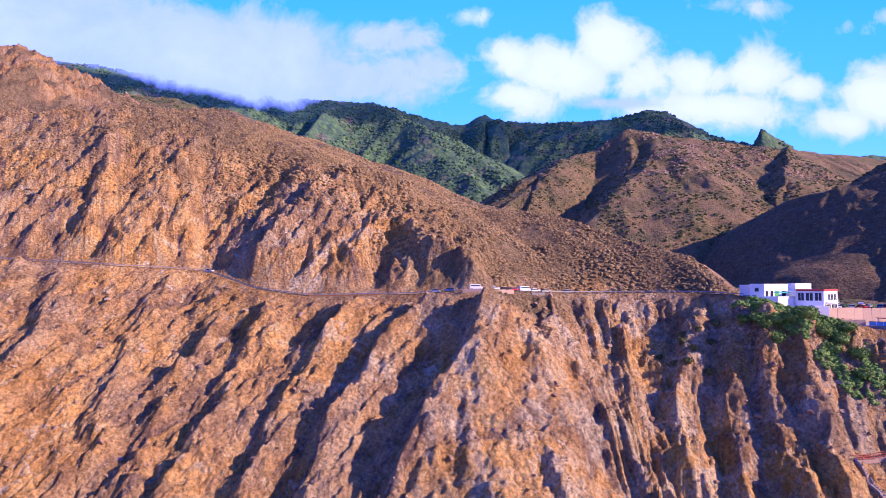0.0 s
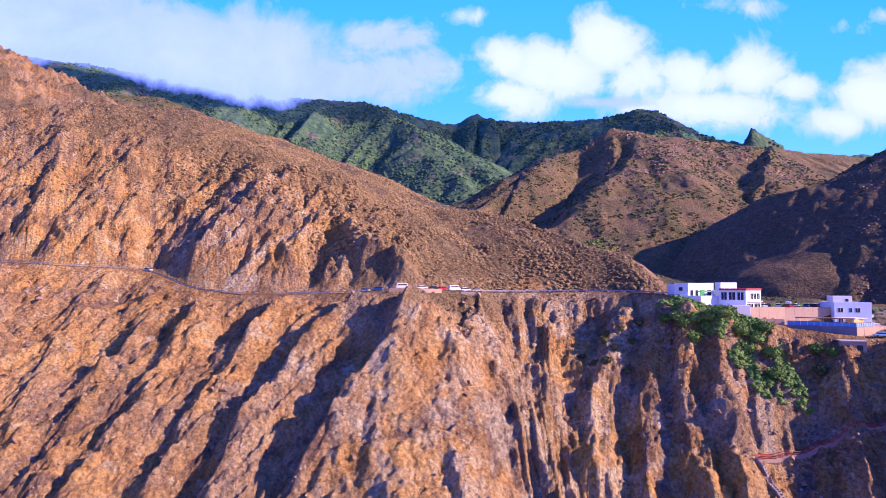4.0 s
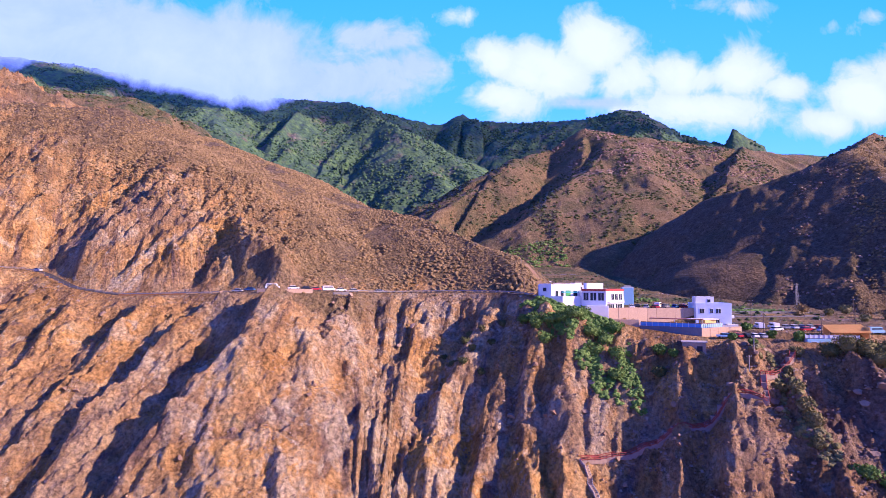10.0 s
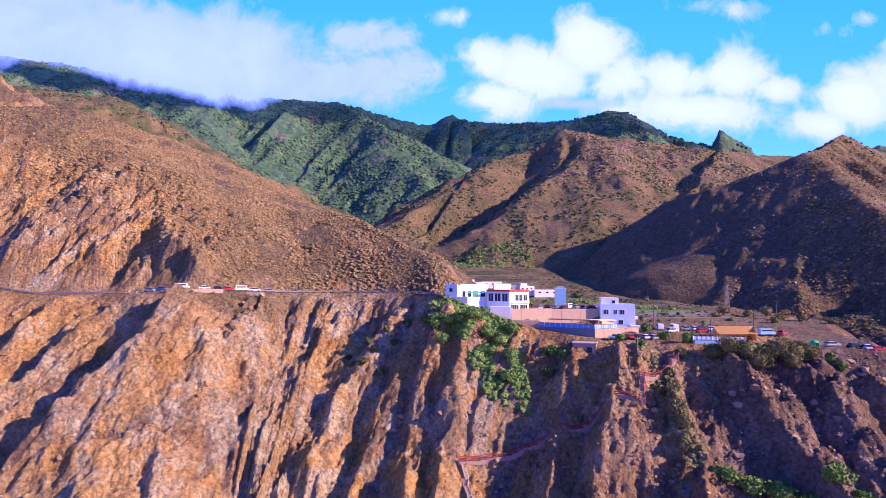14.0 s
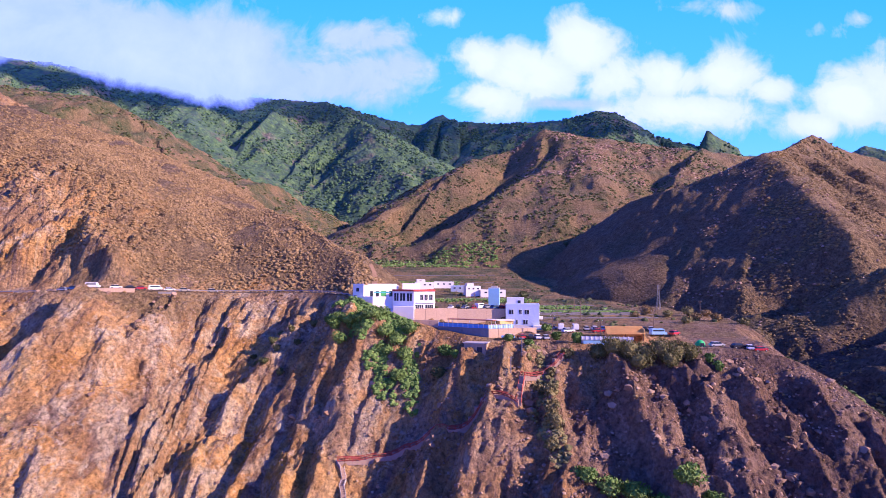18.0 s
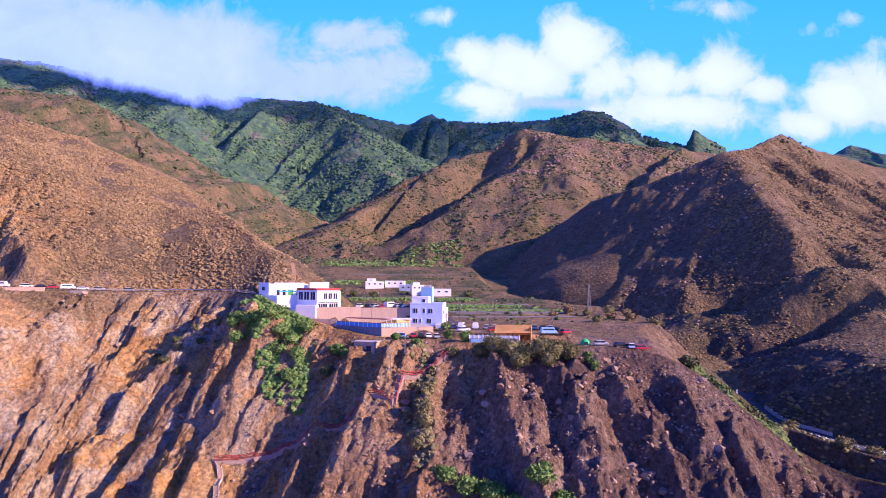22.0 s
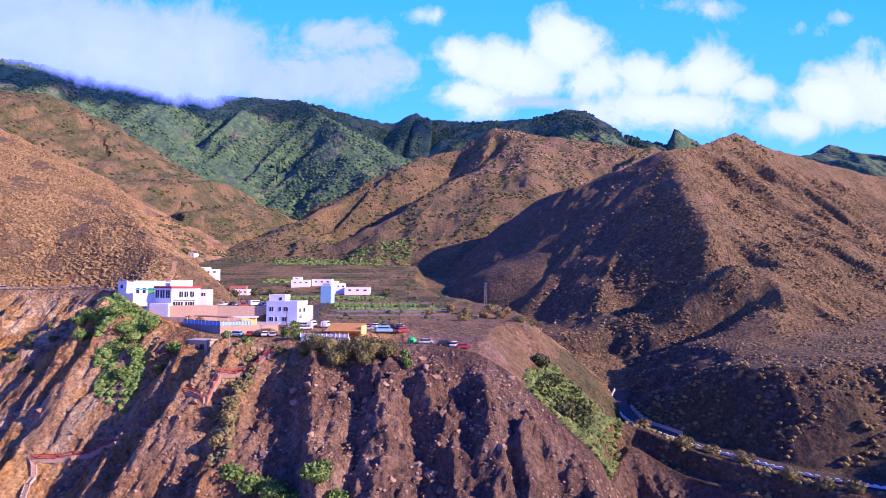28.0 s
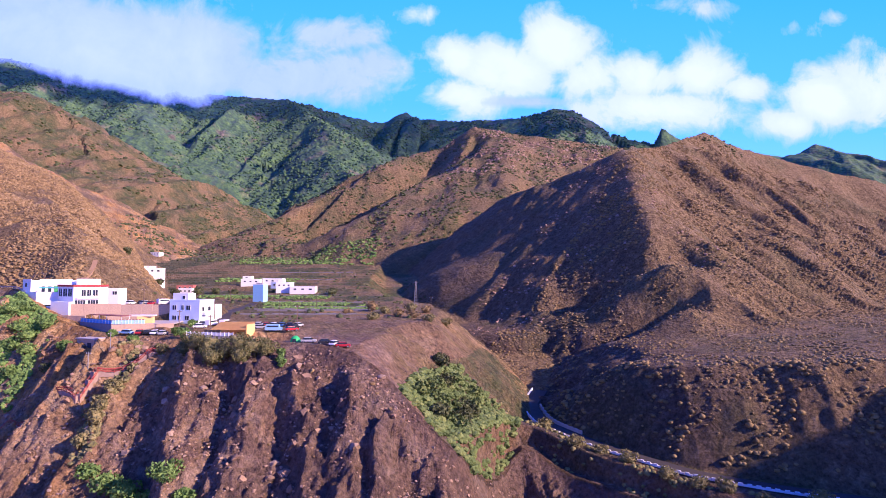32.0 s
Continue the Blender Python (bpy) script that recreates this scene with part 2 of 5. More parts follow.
# ribs of the cliff, each down from the brink, with height and width
RIBS_WEST = [
    ([(-4, 214), (-22, 201), (-32, 184), (-39, 168)], 7, 14),
    ([(16, 203), (8, 187), (-4, 178), (-16, 160)], 7.5, 14),
    ([(-30, 224), (-51, 191), (-57, 168)], 6, 11),
    ([(-66, 224), (-70, 194), (-80, 168)], 5, 13),
    ([(-85, 226), (-91, 199), (-92, 172)], 4, 11),
    ([(-113, 248), (-114, 216), (-109, 185)], 5, 13),
    ([(-156, 240), (-145, 204), (-150, 180)], 5, 14),
    ([(-185, 250), (-178, 215), (-185, 185)], 7, 14),
]
RIBS_MIDDLE = [
    ([(27, 196), (33, 186), (35, 172), (33, 154)], 3.5, 11),
    ([(38, 198), (46, 188), (54, 171), (60, 150)], 4.5, 12),
    ([(64, 210), (57, 186)], 5, 9),
    ([(86, 208), (74, 187), (69, 170)], 6, 10),
    ([(97, 201), (84, 174), (79, 150)], 6, 10),
    ([(106, 196), (96, 175), (97, 146)], 5, 9),
    ([(113, 190), (107, 165), (101, 142)], 7, 12),
    ([(148, 180), (136, 161), (129, 140)], 7, 12),
    ([(158, 176), (149, 154), (136, 138)], 11, 14),
]
RIBS_EAST = [
    ([(184, 167), (184, 153), (192, 130)], 7, 11),
    ([(170, 170), (166, 152), (168, 132)], 4, 10),
    ([(197, 163), (203, 152), (203, 128)], 7, 11),
    ([(209, 161), (217, 143), (223, 126)], 6, 10),
    ([(230, 155), (230, 140), (228, 124)], 7, 12),
    ([(240, 148), (237, 134), (236, 122)], 7, 9),
    ([(252, 143), (250, 132), (252, 120)], 5, 8),
    ([(275, 186), (280, 172), (290, 158)], 6, 12),
]
FACE_RIBS = [
    ([(-50, 294), (-57, 286), (-70, 270), (-82, 249)], 7, 16),
    ([(-16, 256), (-10, 247), (4, 233), (20, 221)], 7, 11),
    ([(-150, 330), (-128, 300), (-120, 270)], 6, 14),
    ([(-200, 350), (-178, 310), (-165, 275)], 6, 14),
    ([(-108, 262), (-114, 285), (-128, 312)], -9, 16),
    ([(-30, 236), (-26, 248), (-22, 258)], -4, 10),
    ([(-160, 262), (-158, 290), (-172, 320)], -5, 10),
]


def upland(x, y, ye, ze):
    """Height of the land behind the brink, which mass it belongs to, and how lush it is."""
    wx = x + 5 * fbm(x, y, 60, 3, 40)
    wy = y + 5 * fbm(x, y, 60, 3, 50)
    nx, ny = x + 2.2 * fbm(x, y, 16, 3, 41), y + 2.2 * fbm(x, y, 16, 3, 51)
    d = y - ye
    # valley shelf with the village, falling into the ravine beside it
    edge = curve(y, [150, 190, 215, 240, 270, 300, 400, 700], [226, 232, 246, 250, 250, 238, 200, 190])
    shelf = np.interp(y, [150, 185, 205, 260, 300, 360, 500, 700, 1000], [-0.5, 0, 2.0, 4.5, 6, 9, 26, 52, 80])
    terrace = np.floor(shelf / 1.8) * 1.8 + 1.8 * step(0.75, 1.0, shelf / 1.8 - np.floor(shelf / 1.8))
    shelf = np.where(y > 235, shelf * 0.3 + terrace * 0.7, shelf)
    floor = np.interp(y, [150, 215, 300, 500, 1000], [-36, -31, -16, 20, 78])
    valley = np.maximum(floor, shelf - 0.85 * np.maximum(0, x - edge + 3 * fbm(x, y, 22, 3, 4)))
    # headland hill
    hill = tent(wx, wy, [(110, 214, 14), (99, 252, 32.5), (70, 290, 46), (20, 345, 64), (-60, 438, 95), (-104, 428, 123), (-150, 402, 133), (-200, 390, 134), (-260, 385, 136), (-400, 400, 150)], 0.42, 0.95)
    n, along = 0.74 * (x - 70) + 0.67 * (y - 290), 0.74 * (y - 290) - 0.67 * (x - 70)
    hill = np.where(n > 0, np.minimum(hill, 49 + 0.36 * along - 0.95 * n), hill)
    slope = curve(x, [-330, -190, -150, -90, -40, 0, 40, 70, 105], [0.9, 0.98, 0.87, 0.82, 1.05, 0.68, 0.6, 0.95, 0.7])
    rise = ze + slope * np.maximum(0, d - 7)
    hill = smin(hill + 2, rise, 14)
    hill = hill + step(12, 40, d) * (fbm(x, y, 45, 4, 12) * 2.0 + ridged(x + 0.5 * y, y * 0.3, 40, 3, 13) * 1.2)
    out = tent(wx, wy, [(-300, 585, 185), (-390, 600, 228), (-440, 605, 256), (-560, 620, 250)], 0.6, 0.45, 40, 5, 14)
    out = out + step(0, 40, out - 150) * np.maximum(0, ridged(x, y, 26, 3, 15)) * 7
    hill = np.maximum(hill, out)
    # hill across the ravine: a slope that falls south-east from its crest, a bench at its foot, a steep flank to the ravine
    crest_x = np.interp(wy, [200, 300, 400, 470, 611, 640, 700], [345, 363, 381, 397, 522, 640, 900])
    crest_y = np.interp(wx, [330, 372, 397, 522, 640, 900], [440, 455, 470, 611, 640, 660])
    ey, west = np.minimum(wy, crest_y), np.maximum(0, crest_x - wx)
    bench = np.interp(x, [300, 366, 430], [-9, -4, 0])
    plane = 86.0 - 0.381 * (wx - 380) + 0.617 * (ey - 400) - 0.6 * np.maximum(0, wy - crest_y)
    plane = plane + step(0, 40, wx - crest_x) * (ridged(0.88 * wx + 0.48 * wy, (0.48 * x - 0.88 * y) * 0.13, 64, 4, 16, 0.55) - 1.0) * 11
    flank = 86.0 + 0.64 * (wx - 380) + 0.452 * (wy - 400) - 0.6 * np.maximum(0, wy - 520) - 0.35 * np.maximum(0, 262 - wx)
    flank = flank + step(5, 60, west) * ((ridged(0.85 * wy - 0.5 * wx, (0.85 * x + 0.5 * y) * 0.3, 60, 4, 36, 0.6) - 1.1) * 2.2 + fbm(x, y, 16, 4, 55) * 1.6)
    right = smin(smax(plane, bench, 5), smax(flank, bench, 5), 4)
    peak = tent(wx, wy, [(397, 470, 118), (460, 540, 143), (505, 600, 166), (522, 611, 173), (545, 618, 164), (640, 640, 145), (800, 640, 112)], 0.6, 0.95, 60, 4, 35, 8)
    right = np.maximum(right, peak)
    right = right + rib(nx, ny, [(374, 312), (345, 318), (322, 322)], -15, 20) + rib(nx, ny, [(358, 276), (335, 273), (318, 268)], -13, 17)
    ry, rz = curve(x, ROAD_X, ROAD_Y), curve(x, ROAD_X, ROAD_Z)
    bank = np.interp(x, [295, 315, 360, 440], [0.95, 1.08, 1.15, 1.1])
    right = smin(right, rz + bank * np.maximum(0, y - ry - 5) + 1.5 * np.maximum(0, y - ry - 95) + step(6, 20, y - ry) * (2.2 * fbm(x, y, 18, 4, 17) + 1.8 * ridged(x, y * 0.3, 22, 3, 44)), 2)
    ux, uy = x + 9 * fbm(x, y, 34, 4, 45), y + 9 * fbm(x, y, 34, 4, 46)
    right = smin(right, -31 + 0.85 * np.maximum(0, ux - 290 - 0.16 * (uy - 240)) + 0.8 * np.maximum(0, uy - 268) + 2.0 * np.maximum(0, 205 - y), 6)
    # hill in the middle of the valley
    middle = tent(wx, wy, [(40, 700, 82), (120, 820, 150), (196, 950, 205), (255, 955, 228), (304, 958, 270), (340, 960, 262), (400, 960, 255), (494, 960, 242), (760, 1000, 225)], 0.5, 0.55, 150, 9, 18)
    spur = tent(wx, wy, [(310, 957, 266), (256, 800, 158), (238, 700, 100), (222, 580, 40)], 0.56, 0.56, 120, 7, 19)
    back_ridge = tent(wx, wy, [(560, 955, 238), (500, 850, 200), (430, 740, 150), (360, 640, 84)], 0.6, 0.75, 90, 6, 54)
    middle = np.maximum(np.maximum(middle + rib(x, y, [(262, 900), (198, 795), (118, 690)], -42, 64), spur), back_ridge)
    green = tent(wx, wy, [(-900, 1000, 380), (-457, 1000, 332), (-380, 990, 296), (-241, 980, 187), (-98, 970, 98)], 0.5, 0.55, 110, 14, 20)
    brown = tent(wx, wy, [(-420, 830, 245), (-300, 840, 190), (-185, 860, 160), (-100, 900, 92)], 0.5, 0.55, 60, 8, 23)
    # far range
    rng = tent(wx, wy, [(-1900, 1700, 720), (-1216, 1741, 692), (-883, 1741, 642), (-560, 1741, 575), (-220, 1741, 553), (-70, 1800, 530), (30, 1850, 515), (100, 1866, 522), (132, 1866, 556), (170, 1860, 532), (300, 1750, 494), (500, 1600, 470), (550, 1583, 484), (600, 1583, 482), (622, 1565, 440), (650, 1540, 412), (770, 1500, 378), (860, 1500, 350), (1000, 1500, 345), (1900, 1500, 320)], 0.6, 0.78, 380, 50, 24, 40)
    g1 = tent(wx, wy, [(-220, 1741, 553), (-40, 1500, 415), (130, 1340, 272), (150, 1300, 240)], 0.55, 0.95, 200, 16, 25)
    g2 = tent(wx, wy, [(-560, 1741, 560), (-500, 1450, 400), (-380, 1250, 240)], 0.55, 0.6, 200, 24, 26)
    g3 = tent(wx, wy, [(-44, 1385, 336), (12, 1310, 285), (62, 1230, 234), (110, 1140, 168)], 0.6, 0.9, 120, 5, 27)
    g4 = tent(wx, wy, [(-900, 1741, 600), (-820, 1450, 470), (-700, 1250, 330)], 0.55, 0.6, 200, 24, 28)
    fing = tent(x, y, [(806, 1480, 408), (818, 1480, 404), (846, 1480, 384), (885, 1480, 362)], 2.4, 2.4)
    blue = tent(wx, wy, [(900, 1300, 255), (1030, 1350, 285), (1110, 1350, 338), (1180, 1350, 300), (1300, 1350, 285), (1500, 1350, 330), (1900, 1350, 300)], 0.5, 0.5, 120, 12, 29)
    far = np.maximum.reduce([rng, g1, g2, g3, g4, fing, blue])
    masses = np.stack([valley, hill, right, middle, np.maximum(green, brown), far])
    lush = step(-12, 6, green - brown)
    back, which = masses.max(axis=0), masses.argmax(axis=0)
    back = back + (which >= 3) * fbm(x, y, 40, 4, 12) * 2.0 + (which == 5) * fbm(x, y, 60, 4, 10) * 4.0
    # levelled ground of car parks and terraces
    for cx, cy, hx, hy, level in PADS:
        m = np.maximum(np.abs(x - cx) - hx, np.abs(y - cy) - hy)
        w = 1 - step(0, 4, m)
        back = back * (1 - w) + level * w
    # bench of the road
    w = step(4.5, 9.0, d)
    back = ze * (1 - w) + back * w
    # eroded face above the road
    s2 = x - 0.45 * np.maximum(d, 0)
    face = step(7, 20, d) * (1 - step(60, 120, d + 0.25 * (x + 60))) * (1 - step(5, 35, x)) * (y < 480)
    big = sum(rib(nx, ny, *r) for r in FACE_RIBS)
    back = back + step(7, 16, d) * (y < 400) * big + face * (ridged(s2, d * 0.25, 22, 3, 21) * 3.2 + fbm(x, y, 8, 4, 22, 0.6) * 2.1 + ridged(nx, ny, 7, 2, 38) * 1.5 + ridged(x, y, 3.0, 2, 42) * 0.6)
    for cx, cy, hx, hy, level in PADS[:1] + PADS[6:7]:
        w = 1 - step(0, 2.5, np.maximum(np.abs(x - cx) - hx, np.abs(y - cy) - hy))
        back = back * (1 - w) + np.minimum(back, level) * w
    return back, which, lush


def cliff_face(x, y, ye, ze):
    """Height of the cliff below the brink, and the way along its ribs."""
    nx, ny = x + 2.2 * fbm(x, y, 16, 3, 41), y + 2.2 * fbm(x, y, 16, 3, 51)
    t = ye - y
    k = curve(x, [-330, -60, 0, 25, 48, 62, 120, 200, 300], [0.6, 0.8, 0.8, 0.3, -0.3, 0.3, 0.45, 0.0, -0.3])
    s = x + k * t
    grade = curve(x, [-330, -100, -40, 20, 60, 96, 110, 140, 160, 230, 300], [0.78, 0.85, 0.95, 0.88, 0.84, 0.92, 1.12, 1.12, 0.80, 1.0, 1.0])
    big = np.maximum.reduce([rib(nx, ny, *r) for r in RIBS_WEST + RIBS_MIDDLE + RIBS_EAST])
    small = ridged(s + 1.5 * fbm(x, y, 9, 2, 34), t * 0.2, 13, 3, 31, 0.55) * 1.8
    rough = step(120, 170, x)
    cliff = ze - grade * t + step(0, 8 + 8 * rough, t) * (big - 3.2) + step(0.5, 7 + 4 * rough, t) * (small * (0.35 + 0.9 * step(-0.3, 0.35, fbm(x, y, 30, 2, 48))) * (1 - 0.5 * rough) + fbm(x - 0.5 * t, y, 17, 4, 49) * 2.0 * (1 - rough) + fbm(x, y, 7, 4, 33, 0.6) * (1.2 + 0.4 * rough) + ridged(nx, ny, 6, 2, 37) * (0.45 + 0.5 * rough) + ridged(s + 1.2 * fbm(x, y, 6, 2, 52), t * 0.16, 5.0, 2, 53) * 1.3 + ridged(x, y, 2.6, 2, 39) * (0.35 + 0.2 * rough))
    cliff = cliff + np.exp(-((x - 30) / 22) ** 2) * 5.5 * step(0, 13, t)
    return cliff, s


def terrain(x, y):
    ye, ze = curve(x, BRINK_X, BRINK_Y), curve(x, BRINK_X, BRINK_Z)
    d = y - ye
    z, which, lush, run = np.zeros(x.shape), np.ones(x.shape, int), np.zeros(x.shape), 0.88 * x + 0.48 * y
    for m in (d < 0, d >= 0):
        if not m.any():
            continue
        if d[m][0] < 0:
            z[m], run[m] = cliff_face(x[m], y[m], ye[m], ze[m])
        else:
            z[m], which[m], lush[m] = upland(x[m], y[m], ye[m], ze[m])
    return z, d, which, lush, run


YS = np.concatenate([np.exp(np.linspace(math.log(92), math.log(285), 430))[:-1], np.exp(np.linspace(math.log(285), math.log(2500), 390))])
VS = np.linspace(-1, 1, 1060)
GX = 125 + VS[None, :] * (0.80 * YS[:, None] + 150)
GY = np.repeat(YS[:, None], len(VS), 1)
GZ, GD, GW, GL, GS = terrain(GX, GY)


def height(x, y):
    """The ground's height at a place, read from the sheet."""
    j = np.clip(np.interp(y, YS, np.arange(len(YS))), 0, len(YS) - 1.001)
    i = np.clip(((x - 125) / (0.80 * y + 150) + 1) / 2 * (len(VS) - 1), 0, len(VS) - 1.001)
    j0, i0 = np.floor(j).astype(int), np.floor(i).astype(int)
    a, b = j - j0, i - i0
    return (GZ[j0, i0] * (1 - b) + GZ[j0, i0 + 1] * b) * (1 - a) + (GZ[j0 + 1, i0] * (1 - b) + GZ[j0 + 1, i0 + 1] * b) * a


def raw_mesh(name, verts, faces, material, attrs=None, smooth=True):
    me = bpy.data.meshes.new(name)
    n = faces.shape[1]
    me.vertices.add(len(verts))
    me.vertices.foreach_set("co", verts.astype(np.float32).ravel())
    me.loops.add(faces.size)
    me.loops.foreach_set("vertex_index", faces.astype(np.int32).ravel())
    me.polygons.add(len(faces))
    me.polygons.foreach_set("loop_start", np.arange(0, faces.size, n, dtype=np.int32))
    me.polygons.foreach_set("use_smooth", np.full(len(faces), smooth))
    for key, val in (attrs or {}).items():
        me.attributes.new(key, "FLOAT", "POINT").data.foreach_set("value", val.astype(np.float32).ravel())
    me.update(calc_edges=True)
    me.materials.append(material)
    return me


def ground_attrs():
    x, y, z = GX, GY, GZ
    n1, n2 = fbm(x, y, 40, 4, 61), fbm(x, y, 14, 4, 62)
    cliff = GD < 0
    scrub = np.where(cliff, 0, step(0, 1, (GD - 8) / 14 + n2))
    eroded = (GW == 1) * (GD > 3) * (1 - step(45, 95, GD + 0.25 * (x + 60) + 25 * n1)) * (1 - step(-15, 25, x + 20 * n2))
    eroded = np.maximum(eroded, (GW == 1) * (y > 500) * step(-0.5, 0.1, n1))
    scrub = np.clip(scrub * (1 - eroded), 0, 1)
    # Cliff term: dark rock eastward, plus shade of its west-facing side put into colour.
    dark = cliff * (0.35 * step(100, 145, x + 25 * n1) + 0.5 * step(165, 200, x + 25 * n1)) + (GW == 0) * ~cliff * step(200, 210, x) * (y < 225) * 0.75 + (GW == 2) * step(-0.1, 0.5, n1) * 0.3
    # These two terms put the shade of bank and west flank into the colour.
    shade_and_dark_rock = 0.4 * (GW == 2) * (1 - step(-12, -4, z)) + 0.4 * (GW == 2) * (1 - step(-25, 5, x - np.interp(y, [200, 300, 400, 470, 611], [345, 363, 381, 397, 522]))) * (y < 640)
    # Dark rock of the east cliff and upper headland is added.
    shade_and_dark_rock = np.clip(shade_and_dark_rock + cliff * step(180, 222, x + 25 * n1) * 0.5 + (GW == 1) * step(70, 125, GD + 30 * n1) * (1 - step(-40, 20, x)) * 0.3, 0, 1)
    pale = cliff * (1 - step(110, 150, x)) * step(-70, -30, x) * np.exp(-((GD + 24 + 8 * n1) / 12) ** 2) * step(-0.25, 0.2, n2) * 0.85
    pale = np.maximum(pale, (GD > 6) * (GD < 32) * np.exp(-((x + 55) / 30) ** 2) * step(-0.1, 0.3, n2) * 0.8)
    pale = np.maximum(pale, cliff * np.exp(-((x - 22) / 52) ** 2) * (1 - step(-20, -10, GD + 6 * n1)) * step(-0.35, 0.15, n2) * 0.75)
    pale = np.maximum(pale, cliff * np.exp(-((x - 92) / 14) ** 2) * step(0.0, 0.3, n2) * 0.7)
    pale = np.maximum(pale, cliff * np.exp(-((x - 62) / 42) ** 2) * step(-0.6, 0.1, n2) * 0.75)
    green = (GW == 0) * (~cliff) * np.maximum(step(215, 260, y) * step(-0.3, 0.2, n1) * (x < 225), step(240, 252, x + 4 * n2) * 0.9 * (y < 240) * (z < -10)) + (GW == 2) * step(0.0, 0.5, n1) * 0.35 + (GW == 3) * step(-0.2, 0.4, n1) * 0.6 + (GW == 4) * (0.25 + 0.75 * GL) * step(-0.5, 0.2, n1)
    rocky = step(-0.1, 0.4, n1)
    scrub = scrub * (1 - 0.55 * (GW == 0) * step(196, 206, x) * (y < 252) * step(-0.3, 0.2, n2))
    scrub = np.maximum(scrub, cliff * np.exp(-((x - 32) / 24) ** 2) * step(-20, -9, GD + 5 * n2))
    return dict(run=GS, fall=-GD, basalt_and_shade=shade_and_dark_rock, scrub=scrub, dark=dark, pale=pale, green=np.clip(green, 0, 1), rocky=rocky)


ATTRS = ground_attrs()
rows, cols = GX.shape
idx = np.arange(rows * cols).reshape(rows, cols)
QUADS = np.stack([idx[:-1, :-1], idx[:-1, 1:], idx[1:, 1:], idx[1:, :-1]], -1).reshape(-1, 4)
VERTS = np.stack([GX, GY, GZ], -1).reshape(-1, 3)
QW = np.where(GD < 8, 1, GW)[:-1, :-1].reshape(-1)
LAND = [
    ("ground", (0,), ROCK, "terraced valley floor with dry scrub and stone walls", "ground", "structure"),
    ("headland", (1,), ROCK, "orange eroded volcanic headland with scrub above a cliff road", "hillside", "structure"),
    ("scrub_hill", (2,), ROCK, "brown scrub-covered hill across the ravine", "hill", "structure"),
    ("valley_hill", (3,), ROCK, "pointed brown hill with rocky crest in the valley", "hill", "structure"),
    ("green_spur", (4,), ROCK, "steep spur with a green pointed peak", "hill", "structure"),
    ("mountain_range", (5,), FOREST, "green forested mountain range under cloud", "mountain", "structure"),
]
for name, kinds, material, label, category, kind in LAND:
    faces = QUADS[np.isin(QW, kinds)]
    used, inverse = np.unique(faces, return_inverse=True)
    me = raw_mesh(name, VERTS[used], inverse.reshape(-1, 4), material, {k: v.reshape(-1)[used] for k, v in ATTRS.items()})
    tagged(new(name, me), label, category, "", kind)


# ---- sky with clouds ----
def cloud_sheet(name, y0, x0, x1, z0, z1, nx, nz, cover, label, opaque):
    xs, zs = np.meshgrid(np.linspace(x0, x1, nx), np.linspace(z0, z1, nz))
    verts = np.stack([xs, np.full_like(xs, y0), zs], -1).reshape(-1, 3)
    i = np.arange(nx * nz).reshape(nz, nx)
    faces = np.stack([i[:-1, :-1], i[:-1, 1:], i[1:, 1:], i[1:, :-1]], -1).reshape(-1, 4)
    dens, light = cover(xs, zs)
    m = Nodes(name + "_material")
    t = m.tree
    puff = m.noise(0.0045, 8, 0.62, None, 0.4)
    fac = m.ramp(m.math("ADD", m.attr("cover"), m.math("MULTIPLY", m.math("SUBTRACT", puff, 0.5), 1.5)), [(0.38, 0.0), (0.74, 1.0)])
    white = m.mix(m.math("ADD", m.attr("bright"), m.math("MULTIPLY", m.math("SUBTRACT", puff, 0.5), 0.8)), (0.50, 0.63, 0.86), (0.98, 1.01, 0.97))
    sep = t.nodes.new("ShaderNodeSeparateXYZ")
    m.link(m.geo.outputs["Position"], sep.inputs[0])
    up = m.math("DIVIDE", sep.outputs["Z"], 1500.0)
    blue = m.ramp(up, [(0.25, (0.40, 0.80, 0.93)), (0.55, (0.22, 0.65, 0.91)), (0.95, (0.15, 0.54, 0.90))])
    em = t.nodes.new("ShaderNodeEmission")
    m.link(m.mix(fac, blue, white) if opaque else white, em.inputs[0])
    em.inputs[1].default_value = 0.47
    last = em.outputs[0]
    if not opaque:
        mixer, clear = t.nodes.new("ShaderNodeMixShader"), t.nodes.new("ShaderNodeBsdfTransparent")
        m.link(fac, mixer.inputs[0]), m.link(clear.outputs[0], mixer.inputs[1]), m.link(last, mixer.inputs[2])
        last = mixer.outputs[0]
    m.link(last, t.nodes["Material Output"].inputs[0])
    me = raw_mesh(name, verts, faces, m.mat, {"cover": dens, "bright": light})
    return tagged(new(name, me), label, "sky", "", "structure")


def puffs(x, z, list_of):
    out = np.zeros_like(x)
    for cx, cz, rx, rz, a in list_of:
        out = np.maximum(out, a * np.exp(-(((x - cx) / rx) ** 2 + ((z - cz) / rz) ** 2)))
    return out


SKY_Y = 2700
KX, KZ = SKY_Y / 1045, SKY_Y / 1045


